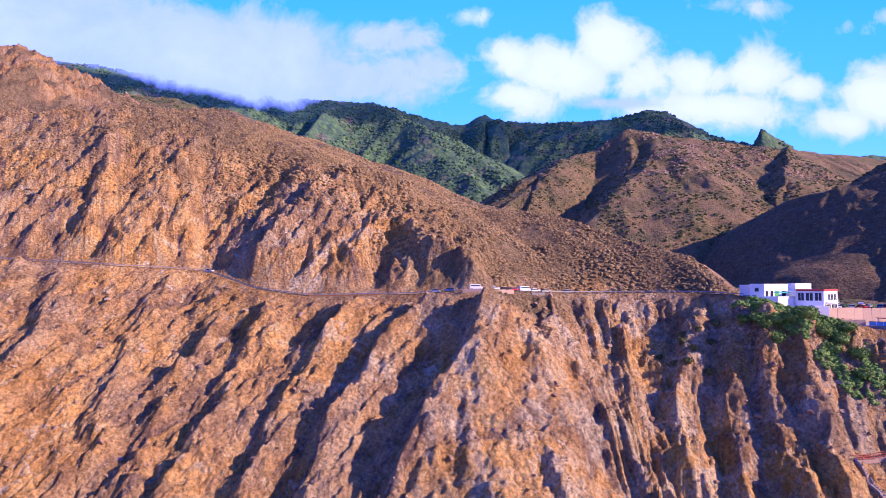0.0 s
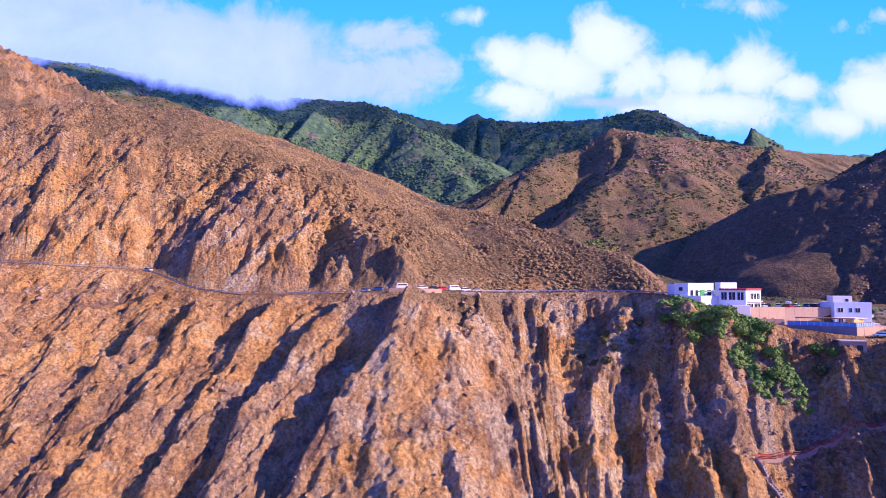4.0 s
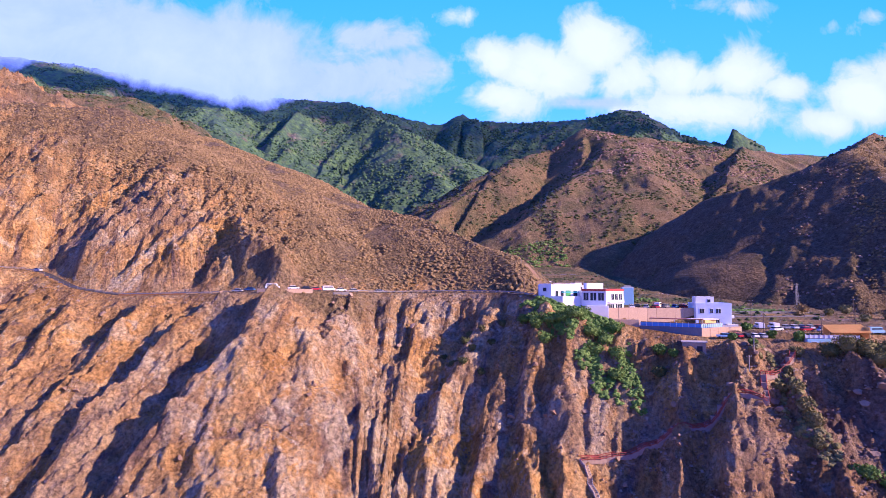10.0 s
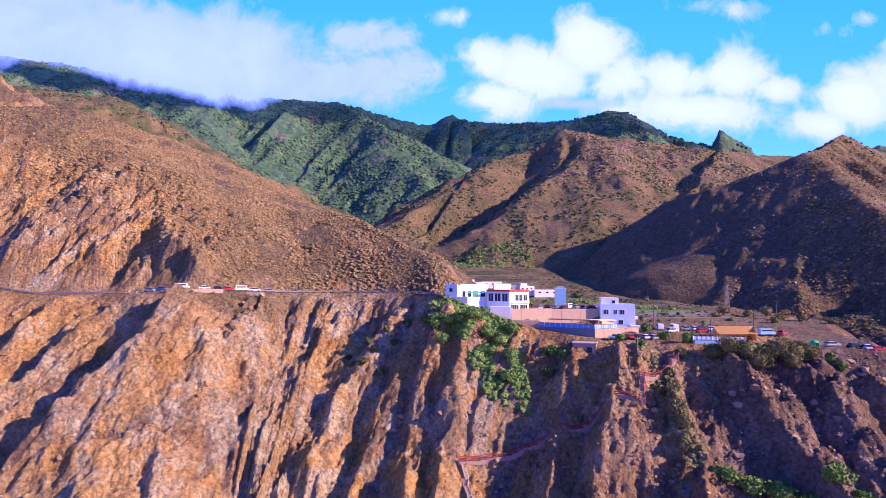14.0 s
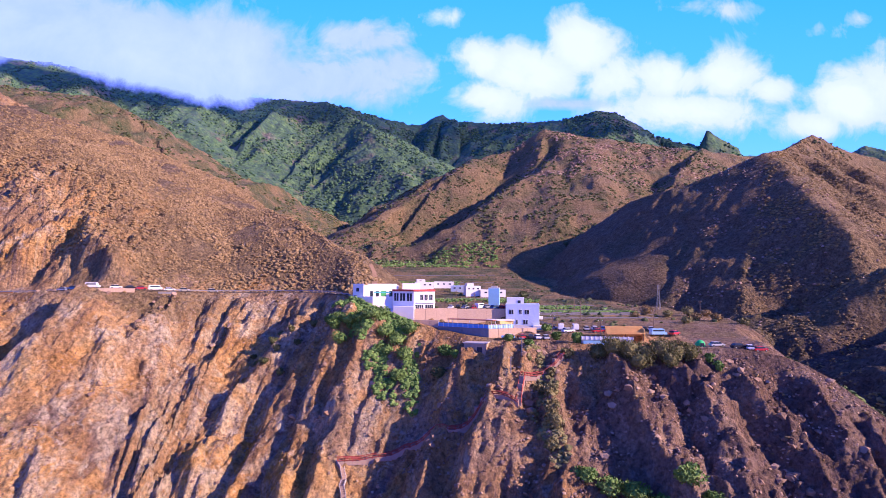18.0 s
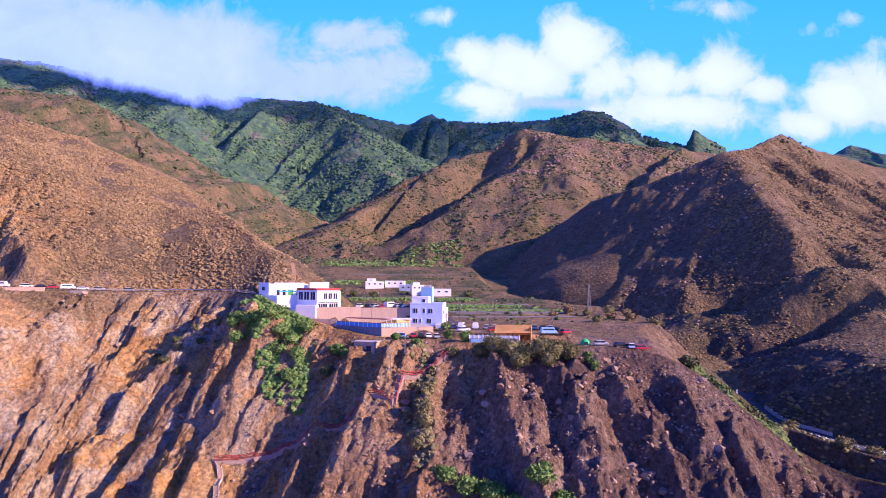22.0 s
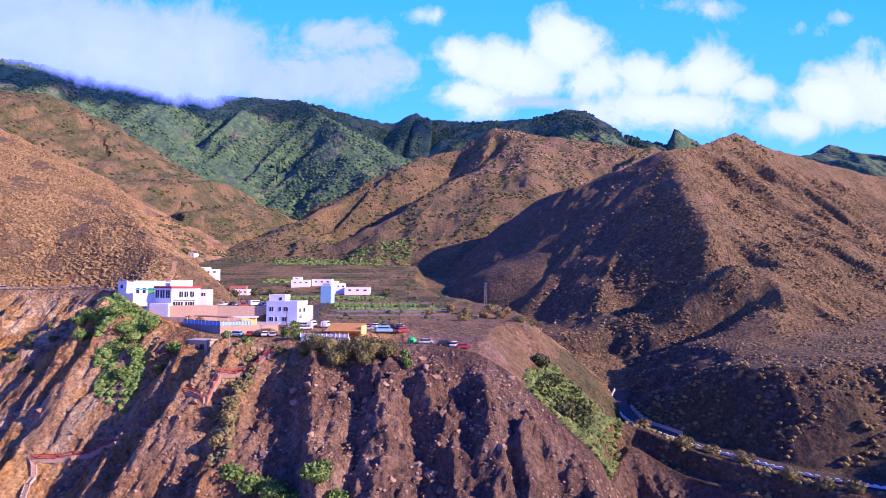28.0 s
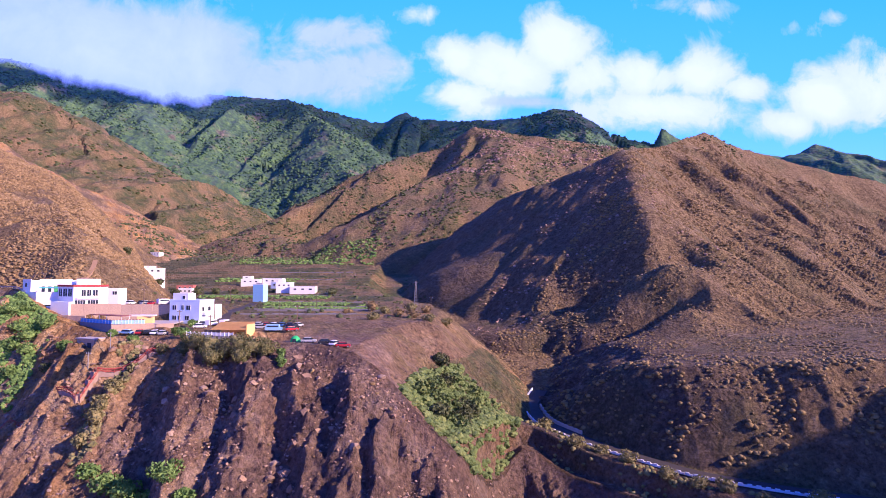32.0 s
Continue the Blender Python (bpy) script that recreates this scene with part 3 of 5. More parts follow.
def sky_cover(x, z):
    """Cloud cover of the sky: a bank on the left, two heaped clouds, wisps above."""
    px, py = 784 + x / KX, 500 - (z - 16.5) / KZ
    bank = puffs(px, py, [(100, 60, 420, 120, 1.0), (330, 110, 330, 90, 1.0), (600, 140, 280, 70, 0.85), (700, 60, 120, 45, 0.75), (760, 110, 110, 50, 0.8), (-300, 60, 500, 200, 1.0)])
    heap = puffs(px, py, [(1085, 75, 85, 75, 1.1), (1000, 120, 120, 75, 1.05), (910, 100, 70, 50, 0.9), (930, 170, 110, 50, 0.9), (1150, 130, 90, 60, 1.0), (1240, 130, 100, 55, 1.05), (1345, 125, 90, 60, 1.05), (1420, 150, 70, 35, 0.9), (1270, 190, 200, 50, 1.0), (840, 20, 60, 28, 0.75), (1560, 165, 95, 70, 1.05), (1500, 215, 90, 40, 0.9), (1680, 150, 150, 80, 1.0), (1900, 170, 200, 60, 1.0)])
    wisp = puffs(px, py, [(1340, 0, 160, 28, 0.6), (1535, 40, 55, 30, 0.62), (1590, 20, 40, 24, 0.6), (1900, 40, 200, 40, 0.5), (300, -150, 700, 90, 0.7)])
    cover = np.maximum.reduce([bank, heap, wisp])
    bright = 0.30 * bank + 1.0 * heap + 0.6 * wisp
    return cover, np.clip(bright, 0, 1)


cloud_sheet("sky_backdrop", SKY_Y, -3600, 4300, -100, 2300, 400, 130, sky_cover, "blue sky with white heaped clouds", True)


def cap_cover(x, z):
    """Cloud lying on the crest of the range."""
    line = np.interp(x, [-2200, -1041, -736, -508, -341, -100], [765, 635, 570, 518, 503, 520])
    fade = (1 - step(-450, -120, x)) * (1 - step(-2300, -1900, -x - 4200))
    cover = np.exp(-((z - line - 60) / np.where(z > line + 60, 190, 75)) ** 2) * fade
    cover = np.maximum(cover, 0.75 * np.exp(-((x - 480) / 130) ** 2 - ((z - 505) / 24) ** 2))
    return cover * 1.15, cover * 0.35


cloud_sheet("cloud_cap", 1590, -2300, 900, 380, 1250, 220, 80, cap_cover, "soft cloud bank lying on the mountain crest", False)


# ---- materials of things ----
def plain(name, colour, rough=0.7, spread=0.12, scale=1.2, metal=0.0):
    m = Nodes(name, rough)
    c = colour
    dark = tuple(v * (1 - spread) for v in c)
    light = tuple(min(1, v * (1 + spread)) for v in c)
    m.bsdf.inputs["Metallic"].default_value = metal
    m.bump(m.noise(scale * 6, 4), 0.15, 0.02)
    return m.colour(m.ramp(m.mix(0.5, m.noise(scale, 5), m.noise(scale * 9, 3)), [(0.3, dark), (0.7, light)]))


def leafy(name, low, mid, high, scale=0.7):
    m = Nodes(name, 0.8)
    isl = m.geo.outputs["Random Per Island"]
    a = m.ramp(isl, [(0.0, low), (0.5, mid), (1.0, high)])
    b = m.ramp(m.noise(scale, 5, 0.7), [(0.3, low), (0.55, mid), (0.8, high)])
    m.bump(m.noise(scale * 5, 5, 0.7), 0.8, 0.25)
    return m.colour(m.mix(0.5, a, b))


WHITE = plain("white_render", (0.78, 0.78, 0.77), 0.85, 0.06, 0.5)
PALE_BLUE = plain("pale_blue_render", (0.62, 0.70, 0.80), 0.85, 0.06, 0.5)
RED_ROOF = plain("red_roof_edge", (0.42, 0.07, 0.05), 0.7)
STONE_WALL = plain("pinkish_stone_wall", (0.45, 0.33, 0.22), 0.9, 0.25, 2.5)
# Grey of stone walls, also used as the shaded side of the terrace wall.
DARK_WALL = plain("grey_and_shaded_wall", (0.20, 0.19, 0.20), 0.9, 0.2, 1.0)
GLASS = plain("dark_window_glass", (0.03, 0.04, 0.06), 0.15, 0.1)
FRAME = plain("white_window_frame", (0.75, 0.75, 0.74), 0.5, 0.03)
SHADED_RAIL = plain("shaded_blue_railing_paint", (0.16, 0.33, 0.66), 0.5, 0.1)
SKY_BLUE = plain("light_blue_paint", (0.33, 0.58, 0.80), 0.5, 0.1)
ORANGE = plain("orange_canvas", (0.82, 0.52, 0.12), 0.8, 0.1)
RED_RAIL = plain("rust_red_railing", (0.30, 0.072, 0.042), 0.8, 0.3, 1.5)
CONCRETE = plain("pale_concrete", (0.45, 0.42, 0.39), 0.9, 0.15, 1.0)
ASPHALT = plain("grey_asphalt", (0.062, 0.055, 0.050), 0.85, 0.2, 0.8)
EARTH_FENCE = plain("ochre_mesh_fence", (0.42, 0.20, 0.05), 0.9, 0.2, 2.0)
EARTH_STEP = plain("dusty_concrete_step", (0.30, 0.22, 0.17), 0.95, 0.25, 1.5)
METAL = plain("galvanised_steel", (0.30, 0.29, 0.28), 0.6, 0.15, 2.0, 0.3)
WOOD = plain("weathered_wooden_pole", (0.17, 0.12, 0.085), 0.9, 0.2, 2.0)
RUBBER = plain("black_tyre_rubber", (0.02, 0.02, 0.02), 0.8)
GREEN_PLASTIC = plain("bright_green_plastic", (0.05, 0.48, 0.10), 0.5, 0.08)
TEAL = plain("turquoise_canvas", (0.08, 0.45, 0.50), 0.8, 0.08)
BARK = plain("grey_brown_bark", (0.13, 0.095, 0.07), 0.95, 0.3, 2.0)
DRY_SHRUB = leafy("dry_brown_shrub", (0.14, 0.098, 0.036), (0.27, 0.190, 0.064), (0.41, 0.30, 0.105))
GOLD_SHRUB = leafy("golden_brown_shrub", (0.13, 0.094, 0.036), (0.26, 0.190, 0.060), (0.40, 0.30, 0.10))
GREEN_SHRUB = leafy("olive_green_shrub", (0.035, 0.048, 0.014), (0.085, 0.105, 0.030), (0.17, 0.18, 0.055))
LUSH = leafy("fresh_green_foliage", (0.050, 0.095, 0.014), (0.14, 0.245, 0.028), (0.28, 0.41, 0.060))
RAVINE = leafy("olive_green_reeds", (0.050, 0.085, 0.014), (0.13, 0.185, 0.030), (0.25, 0.29, 0.055))
TAMARISK = leafy("olive_tamarisk_foliage", (0.10, 0.105, 0.030), (0.22, 0.205, 0.060), (0.34, 0.29, 0.10))
OLIVE = leafy("dark_olive_tamarisk_foliage", (0.06, 0.075, 0.018), (0.15, 0.155, 0.040), (0.28, 0.25, 0.075))
# Low and middle tones are blued: far haze painted into the trees.
TREES = leafy("hazy_forest_canopy", (0.030, 0.052, 0.070), (0.056, 0.122, 0.056), (0.15, 0.265, 0.048), 0.2)
STONES = leafy("loose_volcanic_stone", (0.15, 0.10, 0.06), (0.32, 0.215, 0.125), (0.52, 0.40, 0.26))
PAINTS = {k: plain(k + "_car_paint", c, 0.3, 0.03) for k, c in (("white", (0.78, 0.78, 0.78)), ("silver", (0.45, 0.46, 0.48)), ("red", (0.42, 0.03, 0.03)), ("blue", (0.06, 0.14, 0.36)), ("black", (0.025, 0.025, 0.03)), ("sky_blue", (0.30, 0.52, 0.78)))}


# ---- builders ----
def part(name, bm, material, parent=None, label=""):
    me = bpy.data.meshes.new(name)
    bm.to_mesh(me)
    bm.free()
    me.materials.append(material)
    ob = new(name, me)
    if parent:
        ob.parent = parent
    return tagged(ob, label)


def thing(name, label, category, group="", kind="", at=(0, 0, 0)):
    ob = new(name)
    ob.location = at
    return tagged(ob, label, category, group, kind)


def prism(foot, z0, z1, bevel=0.0):
    bm = bmesh.new()
    low = [bm.verts.new((x, y, z0)) for x, y in foot]
    f = bm.faces.new(low)
    up = bmesh.ops.extrude_face_region(bm, geom=[f])
    bmesh.ops.translate(bm, vec=(0, 0, z1 - z0), verts=[v for v in up["geom"] if isinstance(v, bmesh.types.BMVert)])
    bmesh.ops.recalc_face_normals(bm, faces=bm.faces)
    if bevel:
        bmesh.ops.bevel(bm, geom=bm.edges[:], offset=bevel, segments=1, affect="EDGES")
    return bm


def slab(a, b, z0, z1, thick, shift=0.0, bevel=0.0):
    """An upright slab from a to b, thick to the far side; shift moves it towards the front."""
    d = Vector((b[0] - a[0], b[1] - a[1])).normalized()
    n = Vector((d.y, -d.x))
    p, q = Vector(a) + n * shift, Vector(b) + n * shift
    return prism([p, q, q - n * thick, p - n * thick], z0, z1, bevel)


def beam(a, b, r, sides=6):
    bm = bmesh.new()
    a, b = Vector(a), Vector(b)
    bmesh.ops.create_cone(bm, cap_ends=True, segments=sides, radius1=r, radius2=r * 0.9, depth=(b - a).length)
    m = Matrix.Translation((a + b) / 2) @ (b - a).to_track_quat("Z", "Y").to_matrix().to_4x4()
    bmesh.ops.transform(bm, matrix=m, verts=bm.verts)
    return bm


def ground_at(x, y):
    return float(height(np.array([x], float), np.array([y], float))[0])


def windows(parent, a, b, spans, z0, z1, panes=1):
    """Windows on the wall from a to b: spans are fractions of its length."""
    d = Vector(b) - Vector(a)
    for u, v in spans:
        p, q = Vector(a) + d * u, Vector(a) + d * v
        w = part("window", slab(p, q, z0, z1, 0.10, 0.06, 0.02), FRAME, parent)
        n = d.normalized()
        for k in range(panes):
            e = (q - p) * ((k + 0.08) / panes)
            f = (q - p) * ((k + 0.92) / panes)
            part("pane", slab(p + e, p + f, z0 + 0.12, z1 - 0.12, 0.05, 0.075), GLASS, w, "dark glass pane")


def building(label, foot, z0, z1, material, category="house", parapet=0.45, edge=None):
    t = thing("building", label, category)
    part("wall_shell", prism(foot, z0, z1, 0.05), material, t)
    for a, b in zip(foot, foot[1:] + foot[:1]):
        part("parapet", slab(a, b, z1 - 0.1, z1 + parapet, 0.22, 0.03, 0.02), edge or material, t)
    return t


# ---- white guest house above the cliff ----
A = [(106.7, 206.0), (114.4, 202.4), (121.6, 204.6), (122.2, 214.0), (108.0, 216.5)]
house = building("large white terraced guest house with red roof edge", A, 3.0, 10.8, WHITE, "house", 0.9)
part("upper_storey", prism([(107.0, 206.4), (111.0, 204.6), (112.2, 207.2), (122.0, 209.4), (122.2, 214.0), (108.2, 216.2)], 10.8, 15.6, 0.05), WHITE, house)
part("upper_parapet", slab((107.0, 206.4), (111.0, 204.6), 15.5, 16.0, 0.25, 0.03), WHITE, house)
part("upper_parapet", slab((112.2, 207.2), (122.0, 209.4), 15.5, 16.0, 0.25, 0.03), WHITE, house)
part("green_door", slab((116.6, 208.2), (118.4, 208.6), 11.0, 13.6, 0.1, 0.08), plain("green_door_paint", (0.10, 0.42, 0.09)), house, "bright green door")
windows(house, A[0], A[1], [(0.14, 0.30), (0.42, 0.58)], 8.8, 10.2)
windows(house, A[0], A[1], [(0.72, 0.90)], 6.0, 7.4)
windows(house, A[1], A[2], [(0.30, 0.62)], 5.9, 7.5)
windows(house, (107.0, 206.4), (111.0, 204.6), [(0.30, 0.62)], 13.2, 14.7)
windows(house, (112.2, 207.2), (122.0, 209.4), [(0.06, 0.18), (0.26, 0.38), (0.72, 0.9)], 11.3, 13.6)
part("sunshade", prism([(114.8, 202.9), (120.4, 204.5), (120.0, 206.0), (114.6, 205.4)], 12.9, 13.25), TEAL, house, "turquoise canvas sunshade")
part("annexe", prism([(121.6, 199.0), (128.6, 197.4), (129.4, 203.0), (122.2, 204.4)], 1.0, 8.6, 0.05), WHITE, house)
part("annexe_side", prism([(119.0, 200.6), (121.7, 199.3), (122.2, 203.0), (119.4, 203.8)], 1.0, 7.0, 0.05), PALE_BLUE, house)
C = [(121.0, 203.4), (128.4, 199.9), (135.4, 203.4), (132.8, 212.6), (122.2, 214.0)]
part("dining_wing", prism(C, 3.0, 13.6, 0.05), WHITE, house)
for a, b in ((C[0], C[1]), (C[1], C[2]), (C[2], C[3])):
    part("roof_edge", slab(a, b, 13.55, 14.2, 0.5, 0.25, 0.04), RED_ROOF, house, "red painted roof edge")
windows(house, C[0], C[1], [(0.08, 0.30), (0.36, 0.62), (0.68, 0.93)], 10.2, 13.0, 2)
windows(house, C[1], C[2], [(0.30, 0.46), (0.50, 0.66), (0.72, 0.90)], 10.4, 12.6, 2)
windows(house, C[1], C[2], [(0.06, 0.46), (0.54, 0.92)], 6.7, 9.2, 4)
part("balcony", prism([(129.6, 199.9), (135.6, 202.9), (135.2, 203.6), (129.2, 200.6)], 9.6, 9.85), WHITE, house)
for k in range(8):
    x, y = 129.6 + k * 0.84, 200.0 + k * 0.42
    part("baluster", beam((x, y, 9.8), (x, y, 10.8), 0.05), FRAME, house)
part("side_wing", prism([(124.6, 219.6), (132.2, 220.6), (131.8, 227.0), (124.2, 226.0)], 3.0, 12.8, 0.05), WHITE, house)
windows(house, (124.6, 219.6), (132.2, 220.6), [(0.72, 0.92)], 10.4, 11.8, 2)
part("roof_room", prism([(124.0, 208.5), (130.0, 209.0), (130.0, 212.8), (124.0, 212.8)], 13.6, 16.2, 0.05), WHITE, house)

# ---- terrace walls ----
def wall(label, a, b, z0, z1, material, thick=0.5):
    t = thing("retaining_wall", label, "wall")
    n = max(1, int((Vector(b) - Vector(a)).length / 3.0))
    for k in range(n):
        p, q = Vector(a).lerp(b, k / n), Vector(a).lerp(b, (k + 1) / n)
        part("wall_section", slab(p, q, z0, z1 + 0.05 * ((k * 7) % 3), thick, 0.02 * ((k * 5) % 3), 0.06), material, t)
    return t


wall("pinkish stone wall holding the upper car park", (128.8, 198.2), (143, 202.2), 1.5, 7.9, STONE_WALL)
wall("pinkish stone wall holding the upper car park", (143, 202.2), (163, 204.8), 1.5, 7.7, STONE_WALL)
wall("low stone wall below the guest house", (122, 195.6), (137, 192.6), -1.0, 4.4, STONE_WALL)
# Shaded run of the terrace wall: its shade is put into a darker grey.
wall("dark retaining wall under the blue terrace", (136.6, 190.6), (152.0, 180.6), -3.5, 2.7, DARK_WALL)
wall("sunlit stone wall under the terrace", (152.0, 180.6), (167.5, 187.5), -2.0, 2.6, STONE_WALL)
terrace = thing("terrace_railing", "blue railing with white panels on the terrace", "railing")
for a, b in (((136.8, 190.8), (152.0, 180.9)), ((152.0, 180.9), (160.0, 184.4))):
    n = 10
    # West run gets the deeper blue, with its shade put into the paint.
    part("rail_panel", slab(a, b, 2.75, 3.9, 0.06), SHADED_RAIL if a[0] < 140 else SKY_BLUE, terrace)
    part("top_rail", slab(a, b, 3.9, 4.05, 0.2, 0.06), plain("brown_top_rail", (0.22, 0.10, 0.06)), terrace)
    for k in range(n + 1):
        p = Vector(a).lerp(b, k / n)
        part("post", beam((p.x, p.y - 0.08, 2.7), (p.x, p.y - 0.08, 4.1), 0.09, 4), FRAME, terrace)
deck = thing("terrace_deck", "pale concrete deck of the blue terrace", "terrace", "", "structure")
part("slab", prism([(137.0, 190.9), (152.0, 181.0), (167.2, 187.6), (164, 204.0), (143, 201.5), (131, 197.8)], 2.2, 2.5), CONCRETE, deck)
canopy = thing("terrace_canopy", "flat terrace canopy with reddish brown roof", "canopy")
part("roof", prism([(139.5, 190.6), (153.5, 183.2), (155, 186.2), (141, 193.6)], 4.9, 5.1), plain("reddish_tile_roof", (0.30, 0.12, 0.07)), canopy)
for x, y in ((140, 191.0), (146.5, 187.6), (153.2, 184.0), (154.5, 186.0), (141.3, 193.0)):
    part("post", beam((x, y, 2.4), (x, y, 4.95), 0.08), FRAME, canopy)
kiosk = thing("kiosk", "small orange and white snack kiosk", "kiosk")
part("wall_shell", prism([(156.0, 187.5), (160.2, 189.0), (159.4, 192.0), (155.4, 190.6)], 2.3, 4.7, 0.03), ORANGE, kiosk)
part("roof", prism([(152.6, 187.6), (160.8, 188.2), (159.8, 192.6), (152.0, 191.6)], 4.7, 5.0), WHITE, kiosk)

# ---- blue-white house in the middle ----
B = [(159.4, 202.0), (170.4, 199.6), (171.6, 209.0), (160.6, 211.4)]
t = building("two storey bluish white house with flat roof", B, 0.0, 9.0, PALE_BLUE, "house", 0.5)
windows(t, B[0], B[1], [(0.10, 0.24), (0.40, 0.48), (0.56, 0.70)], 6.0, 7.7, 2)
windows(t, B[0], B[1], [(0.10, 0.24), (0.30, 0.36), (0.52, 0.66)], 2.7, 4.3, 2)
windows(t, B[1], B[2], [(0.15, 0.32), (0.55, 0.75)], 5.6, 7.2)
part("stair_room", prism([(159.9, 203.2), (165.6, 202.0), (166.2, 206.4), (160.4, 207.4)], 9.0, 11.6, 0.04), WHITE, t)
windows(t, (159.9, 203.2), (165.6, 202.0), [(0.62, 0.82)], 9.6, 10.8)
part("rear_wing", prism([(166.6, 210.2), (171.6, 209.1), (172.2, 214.6), (167.2, 215.6)], 0.0, 7.6, 0.05), WHITE, t)
part("entrance_step", prism([(168.0, 197.6), (171.2, 197.0), (171.4, 199.6), (168.4, 200.0)], 0.6, 2.6, 0.04), WHITE, t)
part("balcony", prism([(170.5, 201.0), (171.8, 200.8), (172.2, 203.2), (170.9, 203.4)], 4.4, 5.4, 0.03), WHITE, t)
t = building("tall pale blue water tower house with plain walls", [(160.2, 287), (165.4, 286), (166.2, 291), (161, 292)], 3.0, 14.0, SKY_BLUE, "tower", 0.25, WHITE)
part("roof", prism([(161.4, 287.8), (164.6, 287.2), (165.0, 290.2), (162.0, 290.8)], 14.2, 14.9, 0.1), CONCRETE, t)


def cottage(x, y, w, d, h, label, material=WHITE, turn=0.0, step_up=0.0):
    z = min(ground_at(x - w / 2, y - d / 2), ground_at(x + w / 2, y - d / 2), ground_at(x, y + d / 2))
    c, s = math.cos(turn), math.sin(turn)
    foot = [(x + u * c - v * s, y + u * s + v * c) for u, v in ((-w / 2, -d / 2), (w / 2, -d / 2), (w / 2, d / 2), (-w / 2, d / 2))]
    top = ground_at(x, y - d / 2) + h
    t = building(label, foot, z - 2, top, material, "house", 0.3)
    windows(t, foot[0], foot[1], [(0.15, 0.27), (0.45, 0.57), (0.74, 0.88)], top - 1.9, top - 0.8)
    if step_up:
        q = [Vector(foot[k]).lerp(foot[2], 0.08 if k != 2 else 0) for k in (0, 1, 2, 3)]
        q[1] = q[0].lerp(q[1], 0.5)
        q[2] = q[3].lerp(q[2], 0.5)
        part("upper_room", prism([tuple(v) for v in q], top, top + step_up, 0.04), material, t)
        windows(t, q[0], q[1], [(0.3, 0.6)], top + 0.8, top + step_up - 0.7)
    return t


cottage(126, 392, 12, 8, 4.5, "white flat-roofed village house with upper room", WHITE, 0.1, 2.2)
cottage(139, 398, 13, 8, 4.2, "long white village house behind the gardens")
# White house whose shade is painted by the pale blue walls.
cottage(150, 378, 12, 8, 4.0, "pale blue shaded village house", PALE_BLUE, -0.2)
cottage(156, 360, 9, 8, 6.0, "tall white cube village house", WHITE, 0.15, 1.8)
cottage(168, 358, 15, 8, 4.2, "low white village house with garden", WHITE, 0.05)
cottage(82, 350, 11, 7, 4.0, "pink and white house with terrace", WHITE, 0.2, 1.5)
cottage(-17, 560, 9, 7, 3.6, "small white house high on the slope", WHITE, -0.2)
cottage(101, 352, 8, 6, 3.2, "small white garden house", WHITE)
cottage(92, 372, 10, 6, 3.0, "low house with reddish walls", plain("faded_red_render", (0.42, 0.15, 0.11)), 0.1)

# ---- beach bar with orange awning ----
bar = thing("beach_bar", "bar hut with orange awning and white balustrade", "hut")
part("terrace", prism([(178.0, 172.2), (192.0, 170.0), (193.0, 176.0), (179.0, 178.0)], -1.2, 0.5, 0.05), CONCRETE, bar)
part("room", prism([(178.4, 171.8), (184.8, 170.8), (185.4, 175.0), (179.0, 176.0)], -4.5, 0.2, 0.05), SKY_BLUE, bar)
windows(bar, (178.4, 171.8), (184.8, 170.8), [(0.15, 0.42), (0.58, 0.72)], -1.8, -0.5)
part("balustrade", slab((178.0, 172.0), (192.0, 169.8), 0.5, 1.4, 0.1), FRAME, bar)
for k in range(12):
    p = Vector((178.0, 172.0)).lerp((192.0, 169.8), k / 11)
    part("pillar", beam((p.x, p.y, 0.4), (p.x, p.y, 1.6), 0.12, 4), FRAME, bar)
bm = bmesh.new()
for x, y, z in ((185.0, 171.0, 2.1), (195.5, 169.4, 2.3), (196.5, 175.5, 4.2), (186.0, 177.0, 4.0)):
    bm.verts.new((x, y, z))
bm.faces.new(bm.verts[:])
bmesh.ops.solidify(bm, geom=bm.faces[:], thickness=0.12)
part("awning", bm, ORANGE, bar, "sloping orange awning")
part("back_wall", slab((186.0, 176.6), (196.2, 175.2), 0.3, 3.5, 0.2), ORANGE, bar)
part("side_wall", slab((195.6, 170.4), (196.4, 175.2), 0.3, 3.7, 0.2), ORANGE, bar)
for x, y in ((185.2, 171.8), (190.2, 171.0), (195.2, 170.4)):
    part("post", beam((x, y, 0.3), (x, y, 2.3), 0.09), WOOD, bar)
stone = thing("pump_house", "small stone hut below the terrace wall", "hut")
part("wall_shell", prism([(144.4, 176.6), (150.6, 174.6), (152.0, 178.6), (145.8, 180.8)], -9.0, -1.2, 0.08), STONE_WALL, stone)
part("roof", prism([(144.0, 176.4), (150.8, 174.2), (152.4, 178.8), (145.6, 181.2)], -1.2, -0.9, 0.05), CONCRETE, stone)
part("door", slab((148.2, 175.37), (149.6, 174.92), -4.4, -2.2, 0.1, 0.06), GLASS, stone, "dark doorway")

# ---- cars ----
def box(x0, x1, y0, y1, z0, z1, bevel, taper=1.0):
    bm = prism([(x0, y0), (x1, y0), (x1, y1), (x0, y1)], z0, z1)
    for v in bm.verts:
        if v.co.z > (z0 + z1) / 2:
            v.co.x = (v.co.x - (x0 + x1) / 2) * taper + (x0 + x1) / 2
            v.co.y *= 0.5 + 0.5 * taper
    bmesh.ops.bevel(bm, geom=bm.edges[:], offset=bevel, segments=2, affect="EDGES")
    return bm


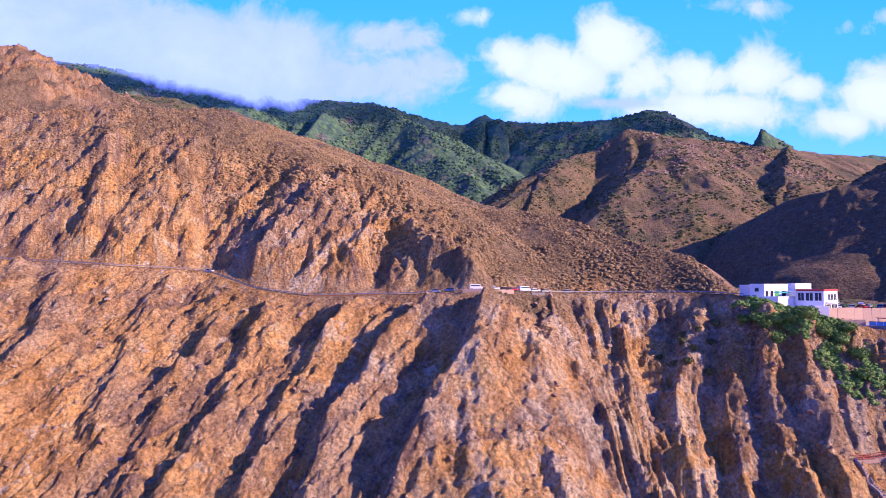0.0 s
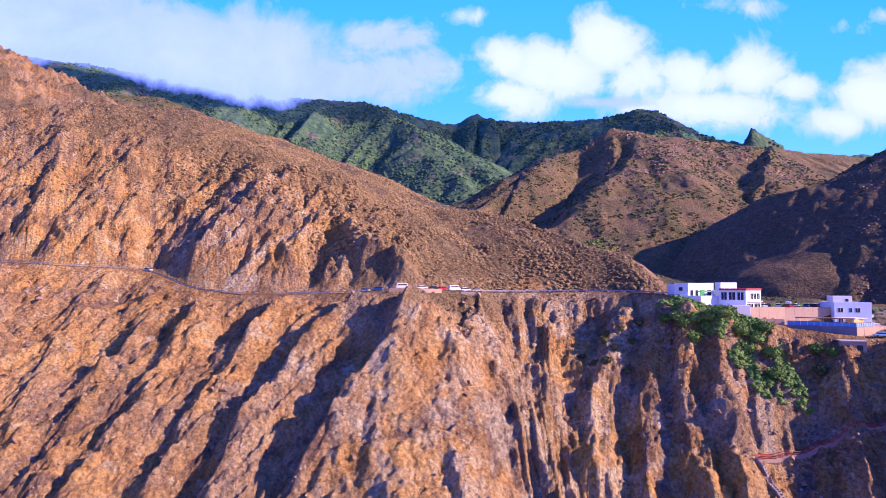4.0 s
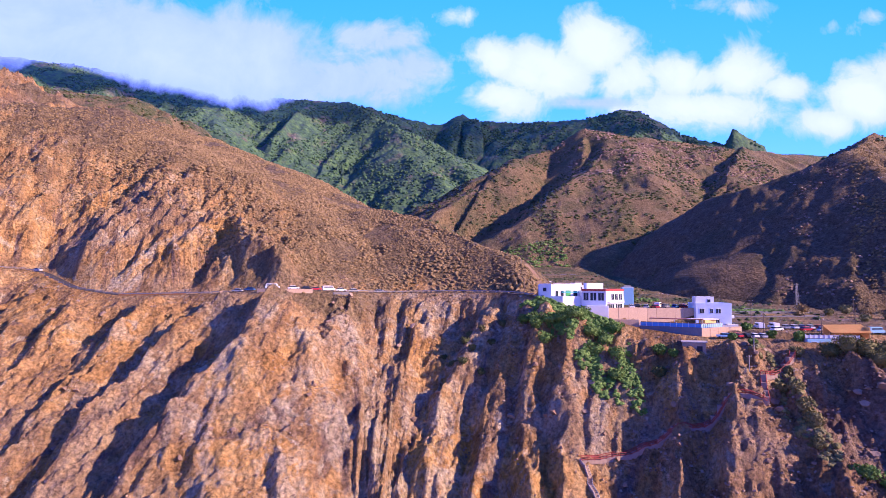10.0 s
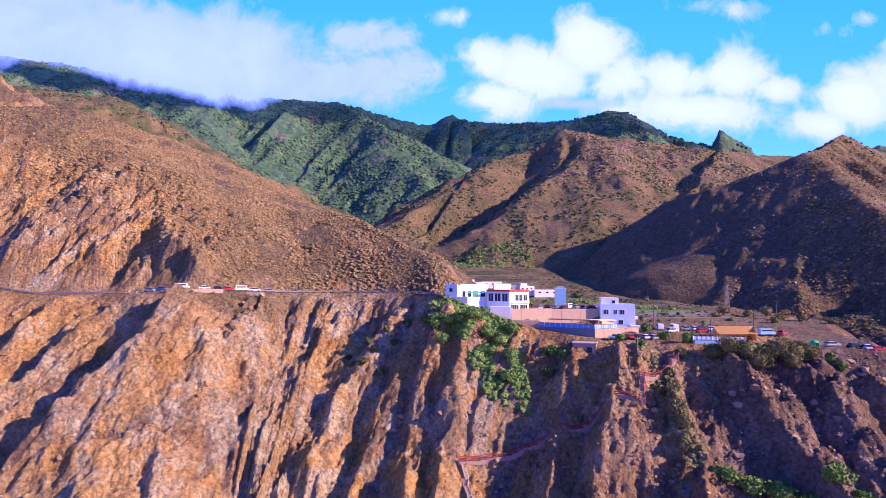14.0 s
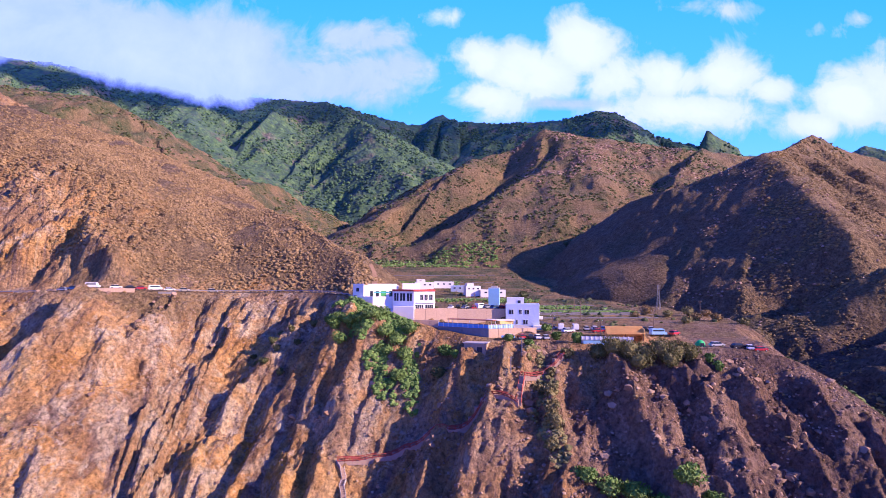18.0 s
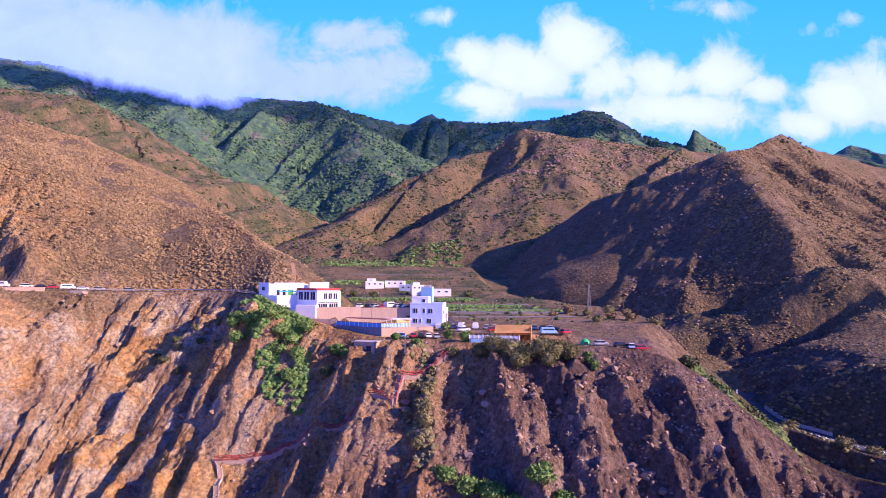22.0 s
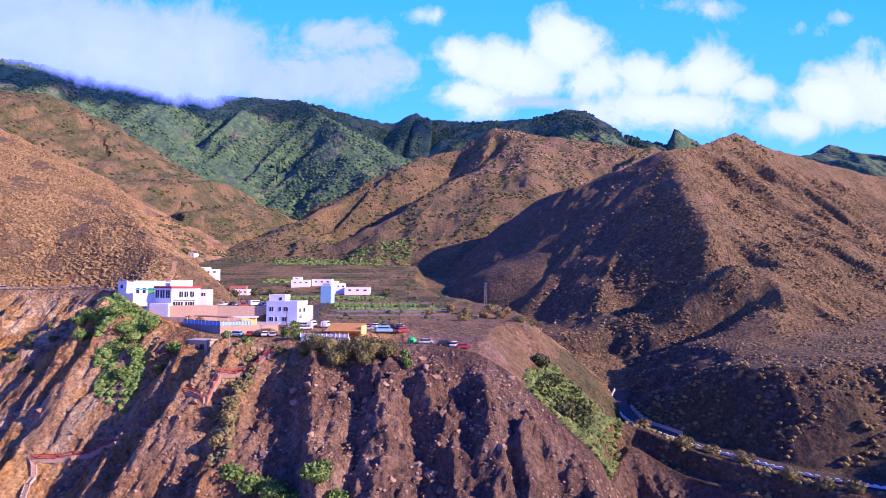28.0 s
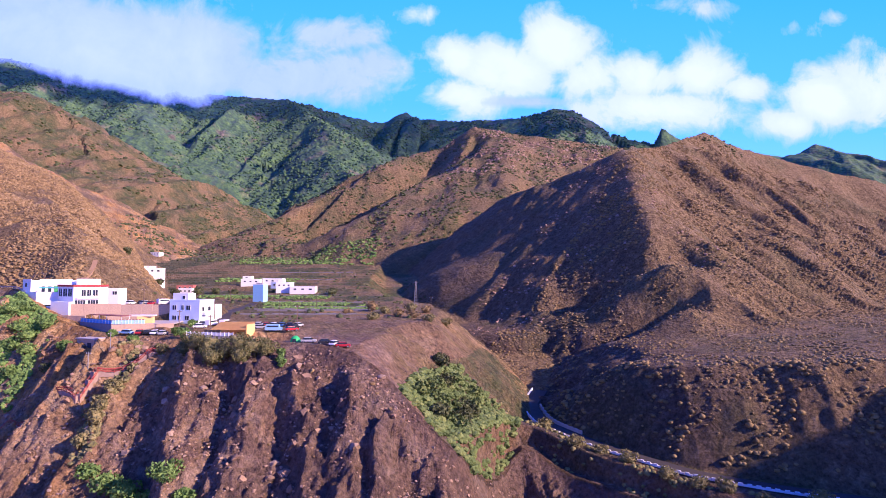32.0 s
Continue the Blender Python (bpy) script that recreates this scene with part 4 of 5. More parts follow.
def car(paint, van=False):
    label = (paint.replace("_", " ") + (" van parked on the gravel" if van else " hatchback car parked on the gravel"))
    t = thing("car", label, "car", "parked cars")
    p = PAINTS[paint]
    if van:
        part("body", box(-2.4, 2.4, -0.95, 0.95, 0.35, 1.15, 0.12), p, t)
        part("cabin", box(-2.35, 1.75, -0.92, 0.92, 1.05, 2.05, 0.12, 0.93), p, t)
        part("side_window", box(-1.9, 1.5, -0.95, 0.95, 1.3, 1.75, 0.03, 0.96), GLASS, t, "dark window band")
    else:
        part("body", box(-2.05, 2.05, -0.86, 0.86, 0.30, 0.90, 0.14), p, t)
        part("window_band", box(-1.75, 1.15, -0.80, 0.80, 0.86, 1.36, 0.08, 0.80), GLASS, t, "dark window band")
        part("roof", box(-1.30, 0.65, -0.66, 0.66, 1.30, 1.46, 0.06, 0.92), p, t)
    w = 1.5 if van else 1.28
    for x in (-w, w):
        for y in (-0.82, 0.82):
            wheel = part("wheel", beam((x, y - 0.1, 0.32), (x, y + 0.1, 0.32), 0.32, 10), RUBBER, t)
            part("rim", beam((x, y - 0.12, 0.32), (x, y + 0.12, 0.32), 0.19, 8), METAL, wheel)
    for y in (-0.6, 0.6):
        part("headlight", box(2.0 if not van else 2.34, 2.08 if not van else 2.43, y - 0.18, y + 0.18, 0.62, 0.78, 0.02), FRAME, t)
    return t


def park(spots, z=None):
    for paint, x, y, turn, van in spots:
        key = (paint, van)
        m = pose(x, y, (ground_at(x, y) if z is None else z) + 0.03, 0, 0, turn)
        if key not in BUILT:
            BUILT[key] = car(paint, van)
            BUILT[key].matrix_basis = m
        else:
            copy_thing(BUILT[key], m)


BUILT = {}
def on_road(x):
    return float(np.interp(x, BRINK_X, BRINK_Y)) + 3.0


park([(paint, x, on_road(x), turn, van) for paint, x, turn, van in (("silver", -3, 168, False), ("blue", 2.3, 170, False), ("white", 11.9, 6, True), ("white", 18.8, 22, False), ("black", 23.1, 24, False),
      ("red", 26.3, 24, False), ("white", 30.6, 25, True), ("white", 34.9, 25, False), ("silver", 39.5, 25, False), ("silver", 48.8, 12, False), ("silver", -101, 335, False))])
park([("sky_blue", 157.6, 178.4, 170, False), ("red", 161.6, 178.6, 100, False), ("black", 164.0, 178.4, 96, False), ("white", 166.2, 178.2, 95, False), ("silver", 168.6, 178.0, 94, False)])
park([("white", 176.5, 194, 80, True), ("white", 181.0, 193.6, 85, True), ("silver", 173.6, 196, 20, False)] + [(("silver", "white", "blue", "white", "red", "white", "blue", "black", "silver")[k], 184.5 + 2.55 * k, 193.2 - 0.15 * k, 82 + 9 * math.sin(k * 2.1), False) for k in range(9)])
park([("white", 190.5, 183.0, 10, False), ("silver", 195.5, 183.6, 5, False), ("red", 186.0, 184.4, 12, False), ("sky_blue", 201.5, 176.5, 4, True), ("red", 206.5, 177.0, 40, False), ("white", 176.8, 184.5, 20, False), ("black", 205.5, 184.5, 70, False)])
park([("silver", 214.0, 166.2, 5, False), ("black", 219.0, 164.2, 8, False), ("white", 221.6, 163.4, 75, False), ("red", 224.0, 162.6, 8, False)])
park([(("white", "black", "silver", "red", "white", "silver", "blue", "red", "white", "white")[k], 141.0 + 2.6 * k, 212.5 + 2.5 * math.sin(k * 1.7) + 0.3 * k, 80 + 30 * math.sin(k * 2.9), k == 4) for k in range(10)])
bin_ = thing("dome_tent", "bright green dome tent beside the car park", "tent")
bm = bmesh.new()
bmesh.ops.create_icosphere(bm, subdivisions=3, radius=1.45)
for v in bm.verts:
    v.co.z = max(0, v.co.z) * 1.25
    v.co = v.co + Vector((210.0, 167.6, ground_at(210, 167.6) - 0.05))
part("canopy", bm, GREEN_PLASTIC, bin_)
part("entrance", slab((209.5, 166.2), (210.5, 166.2), ground_at(210, 167), ground_at(210, 167) + 1.0, 0.05, 0.02), GLASS, bin_)

# ---- masts and poles ----
mast = thing("lattice_mast", "tall slim grey steel lattice mast", "mast")
mx, my = 238.5, 277.0
mz = ground_at(mx, my) - 0.4
H = 12.0
for sx, sy in ((-1, -1), (1, -1), (1, 1), (-1, 1)):
    part("leg", beam((mx + sx * 0.75, my + sy * 0.75, mz), (mx + sx * 0.2, my + sy * 0.2, mz + H), 0.09, 4), METAL, mast)
for k in range(9):
    z0, z1 = mz + H * k / 9, mz + H * (k + 1) / 9
    r0, r1 = 0.75 - 0.55 * k / 9, 0.75 - 0.55 * (k + 1) / 9
    for sx in (-1, 1):
        part("brace", beam((mx - r0 * sx, my - r0, z0), (mx + r1 * sx, my - r1, z1), 0.05, 4), METAL, mast)
        part("brace", beam((mx + r0 * sx, my + r0, z0), (mx + r1 * sx, my - r1, z1), 0.05, 4), METAL, mast)
part("crossarm", beam((mx - 1.1, my, mz + H - 0.6), (mx + 1.1, my, mz + H - 0.6), 0.08, 4), METAL, mast)


def pole(x, y, h, material=WOOD):
    z = ground_at(x, y)
    t = thing("utility_pole", "weathered utility pole with crossarm and insulators", "pole", "utility poles")
    part("shaft", beam((x, y, z - 0.3), (x, y, z + h), 0.13), material, t)
    part("crossarm", beam((x - 0.7, y, z + h - 0.5), (x + 0.7, y, z + h - 0.5), 0.06, 4), material, t)
    for u in (-0.6, 0.6):
        part("insulator", beam((x + u, y, z + h - 0.45), (x + u, y, z + h - 0.2), 0.05), FRAME, t)
    return t


for x, y, h in ((246, 250, 6), (171.5, 182.0, 7), (176, 198, 8), (184, 174, 7), (205, 190, 7), (196, 262, 7), (149, 205.5, 6), (104, 222, 7), (160, 166, 5), (156.5, 162, 4.5), (139, 240, 7), (190, 225, 7), (145, 300, 7)):
    pole(x, y, h, METAL if h < 6 else WOOD)

# ---- stairway with red rails down the cliff ----
PATH = [(110.3, 161.3), (117.8, 163.4), (128.1, 163.6), (140.1, 160.8), (148.3, 159.6), (157.8, 156.0), (158.4, 158.4), (159.6, 161.0), (165.0, 163.6), (170.3, 165.7), (172.4, 169.0)]
stair = thing("cliff_stairway", "zigzag concrete stairway with rust-red railings", "stairway")
for (ax, ay), (bx, by) in zip(PATH, PATH[1:]):
    n = max(2, int(math.hypot(bx - ax, by - ay) / 1.6))
    pts = []
    for k in range(n + 1):
        x, y = ax + (bx - ax) * k / n, ay + (by - ay) * k / n
        pts.append(Vector((x, y, ground_at(x, y) + 0.25)))
    for _ in range(3):
        pts = [pts[0]] + [(pts[k - 1] + pts[k] * 2 + pts[k + 1]) / 4 for k in range(1, n)] + [pts[-1]]
    for k in range(n):
        p, q = pts[k], pts[k + 1]
        side = Vector((q.y - p.y, p.x - q.x, 0)).normalized() * 0.65
        part("step", prism([(p + side).xy, (q + side).xy, (q - side).xy, (p - side).xy], min(p.z, q.z) - 1.0, max(p.z, q.z)), EARTH_STEP, stair)
        for sgn in (1, -1):
            o = side * sgn
            for up in (0.35, 0.95):
                part("rail", beam(p + o + Vector((0, 0, up)), q + o + Vector((0, 0, up)), 0.13, 4), RED_RAIL, stair)
            part("rail_post", beam(p + o, p + o + Vector((0, 0, 1.1)), 0.08, 4), RED_RAIL, stair)
LOWER = [(110.3, 161.3), (111.6, 160.6), (112.4, 159.6), (112.0, 158.0), (112.8, 156.0), (113.4, 153.6)]
low = thing("lower_steps", "narrow pale concrete steps with white side walls", "stairway")
for (ax, ay), (bx, by) in zip(LOWER, LOWER[1:]):
    za, zb = ground_at(ax, ay) + 0.5, ground_at(bx, by) + 0.5
    for k in range(4):
        u, v = k / 4, (k + 1) / 4
        p, q = (ax + (bx - ax) * u, ay + (by - ay) * u), (ax + (bx - ax) * v, ay + (by - ay) * v)
        z = za + (zb - za) * u
        d = Vector((q[1] - p[1], p[0] - q[0])).normalized()
        part("step", prism([Vector(p) + d * 0.6, Vector(q) + d * 0.6, Vector(q) - d * 0.6, Vector(p) - d * 0.6], z - 0.9, z), EARTH_STEP, low)
        for sgn in (1, -1):
            part("side_wall", slab(Vector(p) + d * 0.6 * sgn, Vector(q) + d * 0.6 * sgn, z - 0.5, z + 0.3, 0.15), CONCRETE, low)

# ---- roads ----
def ribbon(name, label, pts, half, lift, material, z=None):
    """A road along pts (x, y), laid on the ground."""
    pts = [Vector(p) for p in pts]
    fine = []
    for a, b in zip(pts, pts[1:]):
        n = max(1, int((b - a).length / 2.0))
        fine += [a.lerp(b, k / n) for k in range(n)]
    fine.append(pts[-1])
    for _ in range(6):
        fine = [fine[0]] + [(fine[k - 1] + fine[k] * 2 + fine[k + 1]) / 4 for k in range(1, len(fine) - 1)] + [fine[-1]]
    hs = [max(ground_at(p.x, p.y), ground_at(p.x, p.y - half * 0.7), ground_at(p.x, p.y + half * 0.5)) + lift for p in fine]
    for _ in range(8):
        hs = [hs[0]] + [(hs[k - 1] + hs[k] * 2 + hs[k + 1]) / 4 for k in range(1, len(hs) - 1)] + [hs[-1]]
    bm = bmesh.new()
    rows_ = []
    for k, p in enumerate(fine):
        d = (fine[min(k + 1, len(fine) - 1)] - fine[max(k - 1, 0)]).normalized()
        n = Vector((d.y, -d.x)) * half
        rows_.append([bm.verts.new((p.x + n.x, p.y + n.y, hs[k] - 0.9)), bm.verts.new((p.x + n.x, p.y + n.y, hs[k])), bm.verts.new((p.x - n.x, p.y - n.y, hs[k] + 0.02)), bm.verts.new((p.x - n.x, p.y - n.y, hs[k] - 0.9))])
    for a, b in zip(rows_, rows_[1:]):
        for j in range(3):
            bm.faces.new((a[j], b[j], b[j + 1], a[j + 1]))
    bmesh.ops.recalc_face_normals(bm, faces=bm.faces)
    tagged(part(name, bm, material), label, "road", "", "structure")
    return [Vector((p.x, p.y, h)) for p, h in zip(fine, hs)]


cliff_line = [(x, float(np.interp(x, BRINK_X, BRINK_Y)) + 3.6) for x in (-300, -202, -170, -140, -120, -103, -90, -76, -53, -30, -9, 12, 30, 45, 62, 80, 95, 104, 110)]
cliff_road = ribbon("road", "narrow grey asphalt road cut along the cliff", cliff_line, 2.6, 0.08, ASPHALT)
lower_road = ribbon("road", "asphalt road bending round the ravine", [(288.5, 235), (284, 226), (281, 215), (285, 202), (298, 183), (318, 163), (338, 153), (359, 145), (400, 134), (440, 124)], 3.2, 0.35, ASPHALT)
ribbon("lane", "steep concrete lane up to the tower", [(176, 206), (170, 224), (166, 245), (163, 268), (163, 284)], 2.0, 0.15, ASPHALT)
ribbon("track", "pale dirt track up the scrub slope", [(112, 217), (110.5, 227), (112, 236), (108, 246)], 1.1, 0.1, plain("pale_dirt", (0.30, 0.20, 0.10), 0.95, 0.15))
guard = thing("crash_barrier", "steel crash barrier along the cliff road", "barrier")
for k in range(0, len(cliff_road) - 2, 2):
    p, q = cliff_road[k], cliff_road[k + 2]
    if q.x < -5 or q.x > 40:
        part("rail", slab((p.x, p.y - 2.5), (q.x, q.y - 2.5), (p.z + q.z) / 2 + 0.45, (p.z + q.z) / 2 + 0.8, 0.08), METAL, guard)
        part("post", beam((p.x, p.y - 2.45, p.z - 0.3), (p.x, p.y - 2.45, p.z + 0.8), 0.07, 4), METAL, guard)
kerb = thing("kerb_wall", "white crenellated stone kerb wall along the road", "wall")
for k in range(len(lower_road) - 1):
    p, q = lower_road[k], lower_road[k + 1]
    d = (q - p).normalized()
    n = Vector((d.y, -d.x, 0)) * 3.1
    a, b = p + n, q + n
    part("wall_section", slab(a.xy, b.xy, p.z - 0.8, p.z + 0.42, 0.4), WHITE, kerb)
    part("merlon", slab(a.xy, a.lerp(b, 0.55).xy, p.z + 0.3, p.z + 0.75, 0.42, 0.02, 0.04), WHITE, kerb)
inner = thing("inner_wall", "low grey wall on the hill side of the road", "wall")
for k in range(10, 22):
    p, q = lower_road[k], lower_road[k + 1]
    d = (q - p).normalized()
    n = Vector((-d.y, d.x, 0)) * 3.6
    part("wall_section", slab((p + n).xy, (q + n).xy, p.z - 0.3, p.z + 0.9, 0.4), CONCRETE, inner)
fence = thing("net_fence", "ochre rockfall netting fence beside the road", "fence")
fx = [(-52 + 2.6 * k, float(np.interp(-52 + 2.6 * k, BRINK_X, BRINK_Y)) + 0.3) for k in range(12)]
for a, b in zip(fx, fx[1:]):
    z = ground_at(a[0], a[1] + 1.5)
    part("net", slab(a, b, z - 1.4, z + 0.5, 0.06), EARTH_FENCE, fence)
    part("post", beam((a[0], a[1], z - 1.2), (a[0], a[1], z + 0.8), 0.07, 4), WOOD, fence)
wall("stone wall carrying the lay-by for cars", (7.0, 213.0), (14.5, 212.0), 9.0, 14.0, STONE_WALL)
wall("stone wall carrying the lay-by for cars", (14.5, 212.0), (26, 217.2), 9.0, 13.8, STONE_WALL)
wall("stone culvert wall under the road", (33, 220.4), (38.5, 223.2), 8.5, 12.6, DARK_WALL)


# ---- plants and stones ----
def blob(level, seed, flat=0.75, lumps=0.28):
    bm = bmesh.new()
    bmesh.ops.create_icosphere(bm, subdivisions=level, radius=1.0)
    for v in bm.verts:
        v.co *= 1 + lumps * noise.noise(v.co * 1.7 + Vector((seed * 7.1, 0, 0))) + 0.5 * lumps * noise.noise(v.co * 4.3 + Vector((0, seed * 3.3, 0)))
        v.co.z *= flat
    v = np.array([tuple(p.co) for p in bm.verts])
    f = np.array([[p.index for p in q.verts] for q in bm.faces])
    bm.free()
    return v, f


def scatter(name, label, category, xs, ys, sizes, shapes, material, sink=0.2, zs=None, smooth=False):
    rg = np.random.RandomState(len(xs))
    vs, fs, base = [], [], 0
    z = height(xs, ys) if zs is None else zs
    pick = rg.randint(0, len(shapes), len(xs))
    ang = rg.uniform(0, 6.283, len(xs))
    sq = rg.uniform(0.75, 1.3, len(xs))
    for k, (v, f) in enumerate(shapes):
        m = pick == k
        n = m.sum()
        if not n:
            continue
        c, s = np.cos(ang[m])[:, None], np.sin(ang[m])[:, None]
        r = sizes[m][:, None]
        x = (v[None, :, 0] * c - v[None, :, 1] * s) * r + xs[m][:, None]
        y = (v[None, :, 0] * s + v[None, :, 1] * c) * r + ys[m][:, None]
        zz = (v[None, :, 2] * sq[m][:, None] + sink) * r + z[m][:, None]
        vs.append(np.stack([x, y, zz], -1).reshape(-1, 3))
        fs.append((f[None] + (np.arange(n) * len(v))[:, None, None] + base).reshape(-1, 3))
        base += n * len(v)
    me = raw_mesh(name, np.concatenate(vs), np.concatenate(fs), material, None, smooth)
    return tagged(new(name, me), label, category, "", "stuff")


RG = np.random.RandomState(5)
SHRUBS = [blob(2, k, 0.72, 0.55) for k in range(3)]
LUMPS = [blob(1, k, 0.66, 0.7) for k in range(8)]
ROCKS = [blob(1, k + 20, 0.7, 0.8) for k in range(4)]


def area(n, x0, x1, y0, y1, keep):
    x, y = RG.uniform(x0, x1, n), RG.uniform(y0, y1, n)
    m = keep(x, y)
    return x[m], y[m]


def over_brink(x, y):
    return y - np.interp(x, BRINK_X, BRINK_Y)


def off_road(x, y):
    ok = np.ones(len(x), bool)
    for p in lower_road + cliff_road:
        ok &= (x - p.x) ** 2 + (y - p.y) ** 2 > 20
    return ok


x, y = area(46000, -120, 118, 215, 440, lambda x, y: (over_brink(x, y) > 9 + 12 * (x < 20) + 40 * (x < -30)) & (fbm(x, y, 25, 3, 71) > -0.35) & (y < 300 + 1.6 * np.abs(x - 110)))
scatter("hillside_scrub", "dense dry brown scrub on the headland slope", "shrubs", x, y, RG.uniform(0.30, 0.86, len(x)) * (1 + 0.5 * fbm(x, y, 20, 2, 72)), LUMPS, DRY_SHRUB, 0.2)
x, y = area(26000, -420, 20, 260, 480, lambda x, y: (over_brink(x, y) > 40) & (fbm(x, y, 30, 3, 73) > -0.3))
scatter("upper_scrub", "scattered dry shrubs on the upper headland", "shrubs", x, y, RG.uniform(0.35, 0.95, len(x)), LUMPS, DRY_SHRUB, 0.1)
x, y = area(60000, 225, 640, 150, 600, lambda x, y: (y > np.interp(x, ROAD_X, ROAD_Y) + 7) & (x > 200) & (height(x, y) > -26) & (fbm(x, y, 16, 3, 74) > -0.05) & (y < 170 + 1.35 * (x - 180)))
scatter("ravine_scrub", "round golden-brown shrubs across the ravine hill", "shrubs", x, y, RG.uniform(0.32, 0.86, len(x)) * np.clip(y / 300, 0.8, 1.5), LUMPS, GOLD_SHRUB, 0.15)
x, y = area(9000, -100, 560, 560, 1000, lambda x, y: fbm(x, y, 60, 3, 75) > -0.15)
scatter("valley_hill_scrub", "olive and brown bushes on the valley hill", "shrubs", x, y, RG.uniform(0.9, 2.2, len(x)), LUMPS, GREEN_SHRUB)
x, y = area(1500, -700, -60, 780, 1050, lambda x, y: fbm(x, y, 60, 3, 76) > -0.1)
scatter("spur_scrub", "olive bushes on the steep green spur", "shrubs", x, y, RG.uniform(1.6, 3.4, len(x)), LUMPS, GREEN_SHRUB)
x, y = area(26000, -1100, 900, 1080, 1800, lambda x, y: fbm(x, y, 120, 3, 77) > -0.25)
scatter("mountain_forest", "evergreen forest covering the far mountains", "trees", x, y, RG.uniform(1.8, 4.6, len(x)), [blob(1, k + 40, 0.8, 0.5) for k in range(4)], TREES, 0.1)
x, y = area(26000, -210, 270, 120, 262, lambda x, y: (over_brink(x, y) < -2) & (fbm(x, y, 18, 3, 78) > 0.0))
scatter("cliff_stones", "loose broken stones on the cliff face", "stones", x, y, RG.uniform(0.12, 0.42, len(x)) * (1 + (RG.uniform(0, 1, len(x)) > 0.97) * 2.2), ROCKS, STONES, 0.1, None, False)
x, y = area(2600, -210, 240, 130, 262, lambda x, y: (over_brink(x, y) < -1) & (over_brink(x, y) > -26) & (fbm(x, y, 15, 3, 79) > 0.12))
scatter("cliff_tufts", "dry brown tufts clinging to the cliff", "shrubs", x, y, RG.uniform(0.3, 0.8, len(x)), LUMPS, DRY_SHRUB)
x, y = area(1500, 20, 240, 205, 480, lambda x, y: (over_brink(x, y) > 12) & (x > 118 + 0.12 * (y - 200)) & (fbm(x, y, 18, 3, 80) > 0.05) & ~((np.abs(x - 152) < 17) & (np.abs(y - 212) < 16)) & ~((np.abs(x - 190) < 22) & (y < 200)))
scatter("garden_scrub", "green garden bushes between village houses", "shrubs", x, y, RG.uniform(0.5, 1.3, len(x)), LUMPS, GREEN_SHRUB)


def leaf_crown(rg, lobes, leaf, count):
    """Small leaf faces spread through a few overlapping lobes (x, y, z, radius)."""
    vs, fs = [], []
    weights = np.array([l[3] ** 2 for l in lobes])
    pick = rg.choice(len(lobes), count, p=weights / weights.sum())
    for k in range(count):
        cx, cy, cz, r = lobes[pick[k]]
        d = rg.normal(size=3)
        d /= np.linalg.norm(d)
        p = np.array([cx, cy, cz]) + d * r * (0.72 + 0.38 * rg.rand()) * np.array([1, 1, 0.85])
        a = rg.normal(size=3)
        b = np.cross(a, d + 0.5 * rg.normal(size=3))
        a, b = a / np.linalg.norm(a), b / (np.linalg.norm(b) + 1e-6)
        s = leaf * (0.6 + 0.8 * rg.rand())
        vs += [p - a * s, p + b * s * 0.7, p + a * s, p - b * s * 0.7]
        fs.append([4 * k, 4 * k + 1, 4 * k + 2, 4 * k + 3])
    return np.array(vs), np.array(fs)


def bush(x, y, w, h, material, label, seed, name="bush", count=650, leaf=0.32):
    z = ground_at(x, y)
    t = thing(name, label, "bush", "", "", (x, y, z))
    rg = np.random.RandomState(seed)
    trunk = bmesh.new()
    lobes = []
    n = 5
    for k in range(n):
        a = 6.283 * k / n + rg.rand()
        r = w * (0.20 + 0.18 * rg.rand())
        top = Vector((math.cos(a) * r, math.sin(a) * r, h * (0.45 + 0.3 * rg.rand())))
        lobes.append((top.x, top.y, top.z, w * (0.22 + 0.12 * rg.rand())))
        bm = beam((0, 0, -0.5), top, 0.05 * w * 0.5, 5)
        me = bpy.data.meshes.new("limb")
        bm.to_mesh(me)
        bm.free()
        trunk.from_mesh(me)
        bpy.data.meshes.remove(me)
    lobes.append((0, 0, h * 0.7, w * 0.3))
    lobes.append((0, 0, h * 0.3, w * 0.36))
    part("trunk", trunk, BARK, t)
    v, f = leaf_crown(rg, lobes, leaf, count)
    me = raw_mesh("crown", v, f, material, None, False)
    crown = new("crown", me)
    crown.parent = t
    core = bmesh.new()
    bmesh.ops.create_icosphere(core, subdivisions=2, radius=1)
    for p in core.verts:
        q = 1 + 0.35 * noise.noise(p.co * 2 + Vector((seed, 0, 0)))
        p.co = Vector((p.co.x * w * 0.36 * q, p.co.y * w * 0.36 * q, h * 0.48 + p.co.z * h * 0.36 * q))
    part("inner_foliage", core, material, t)
    return t


for k, (x, y, w, h) in enumerate(((181, 166.0, 4.5, 3.4), (184.5, 163.6, 5.5, 4.6), (188.5, 162.4, 5.5, 5.0), (192.5, 161.8, 5.5, 5.2), (196.5, 161.0, 5.5, 5.0), (200.5, 160.6, 5.2, 4.6), (204.0, 160.6, 4.2, 4.0), (190, 159.5, 4.6, 4.2), (198, 158.6, 4.4, 3.8))):
    bush(x, y, w * 1.25, h * 1.15, OLIVE, "large olive-green tamarisk bush on the cliff edge", 100 + k, "tamarisk_bush", 1500, 0.22)
for k, (x, y, w, h) in enumerate(((208.5, 158.8, 2.4, 3.2), (209.5, 155.5, 2.4, 3.0))):
    bush(x, y, w, h, LUSH, "climbing green bush hanging over the cliff", 130 + k, "bush", 350)
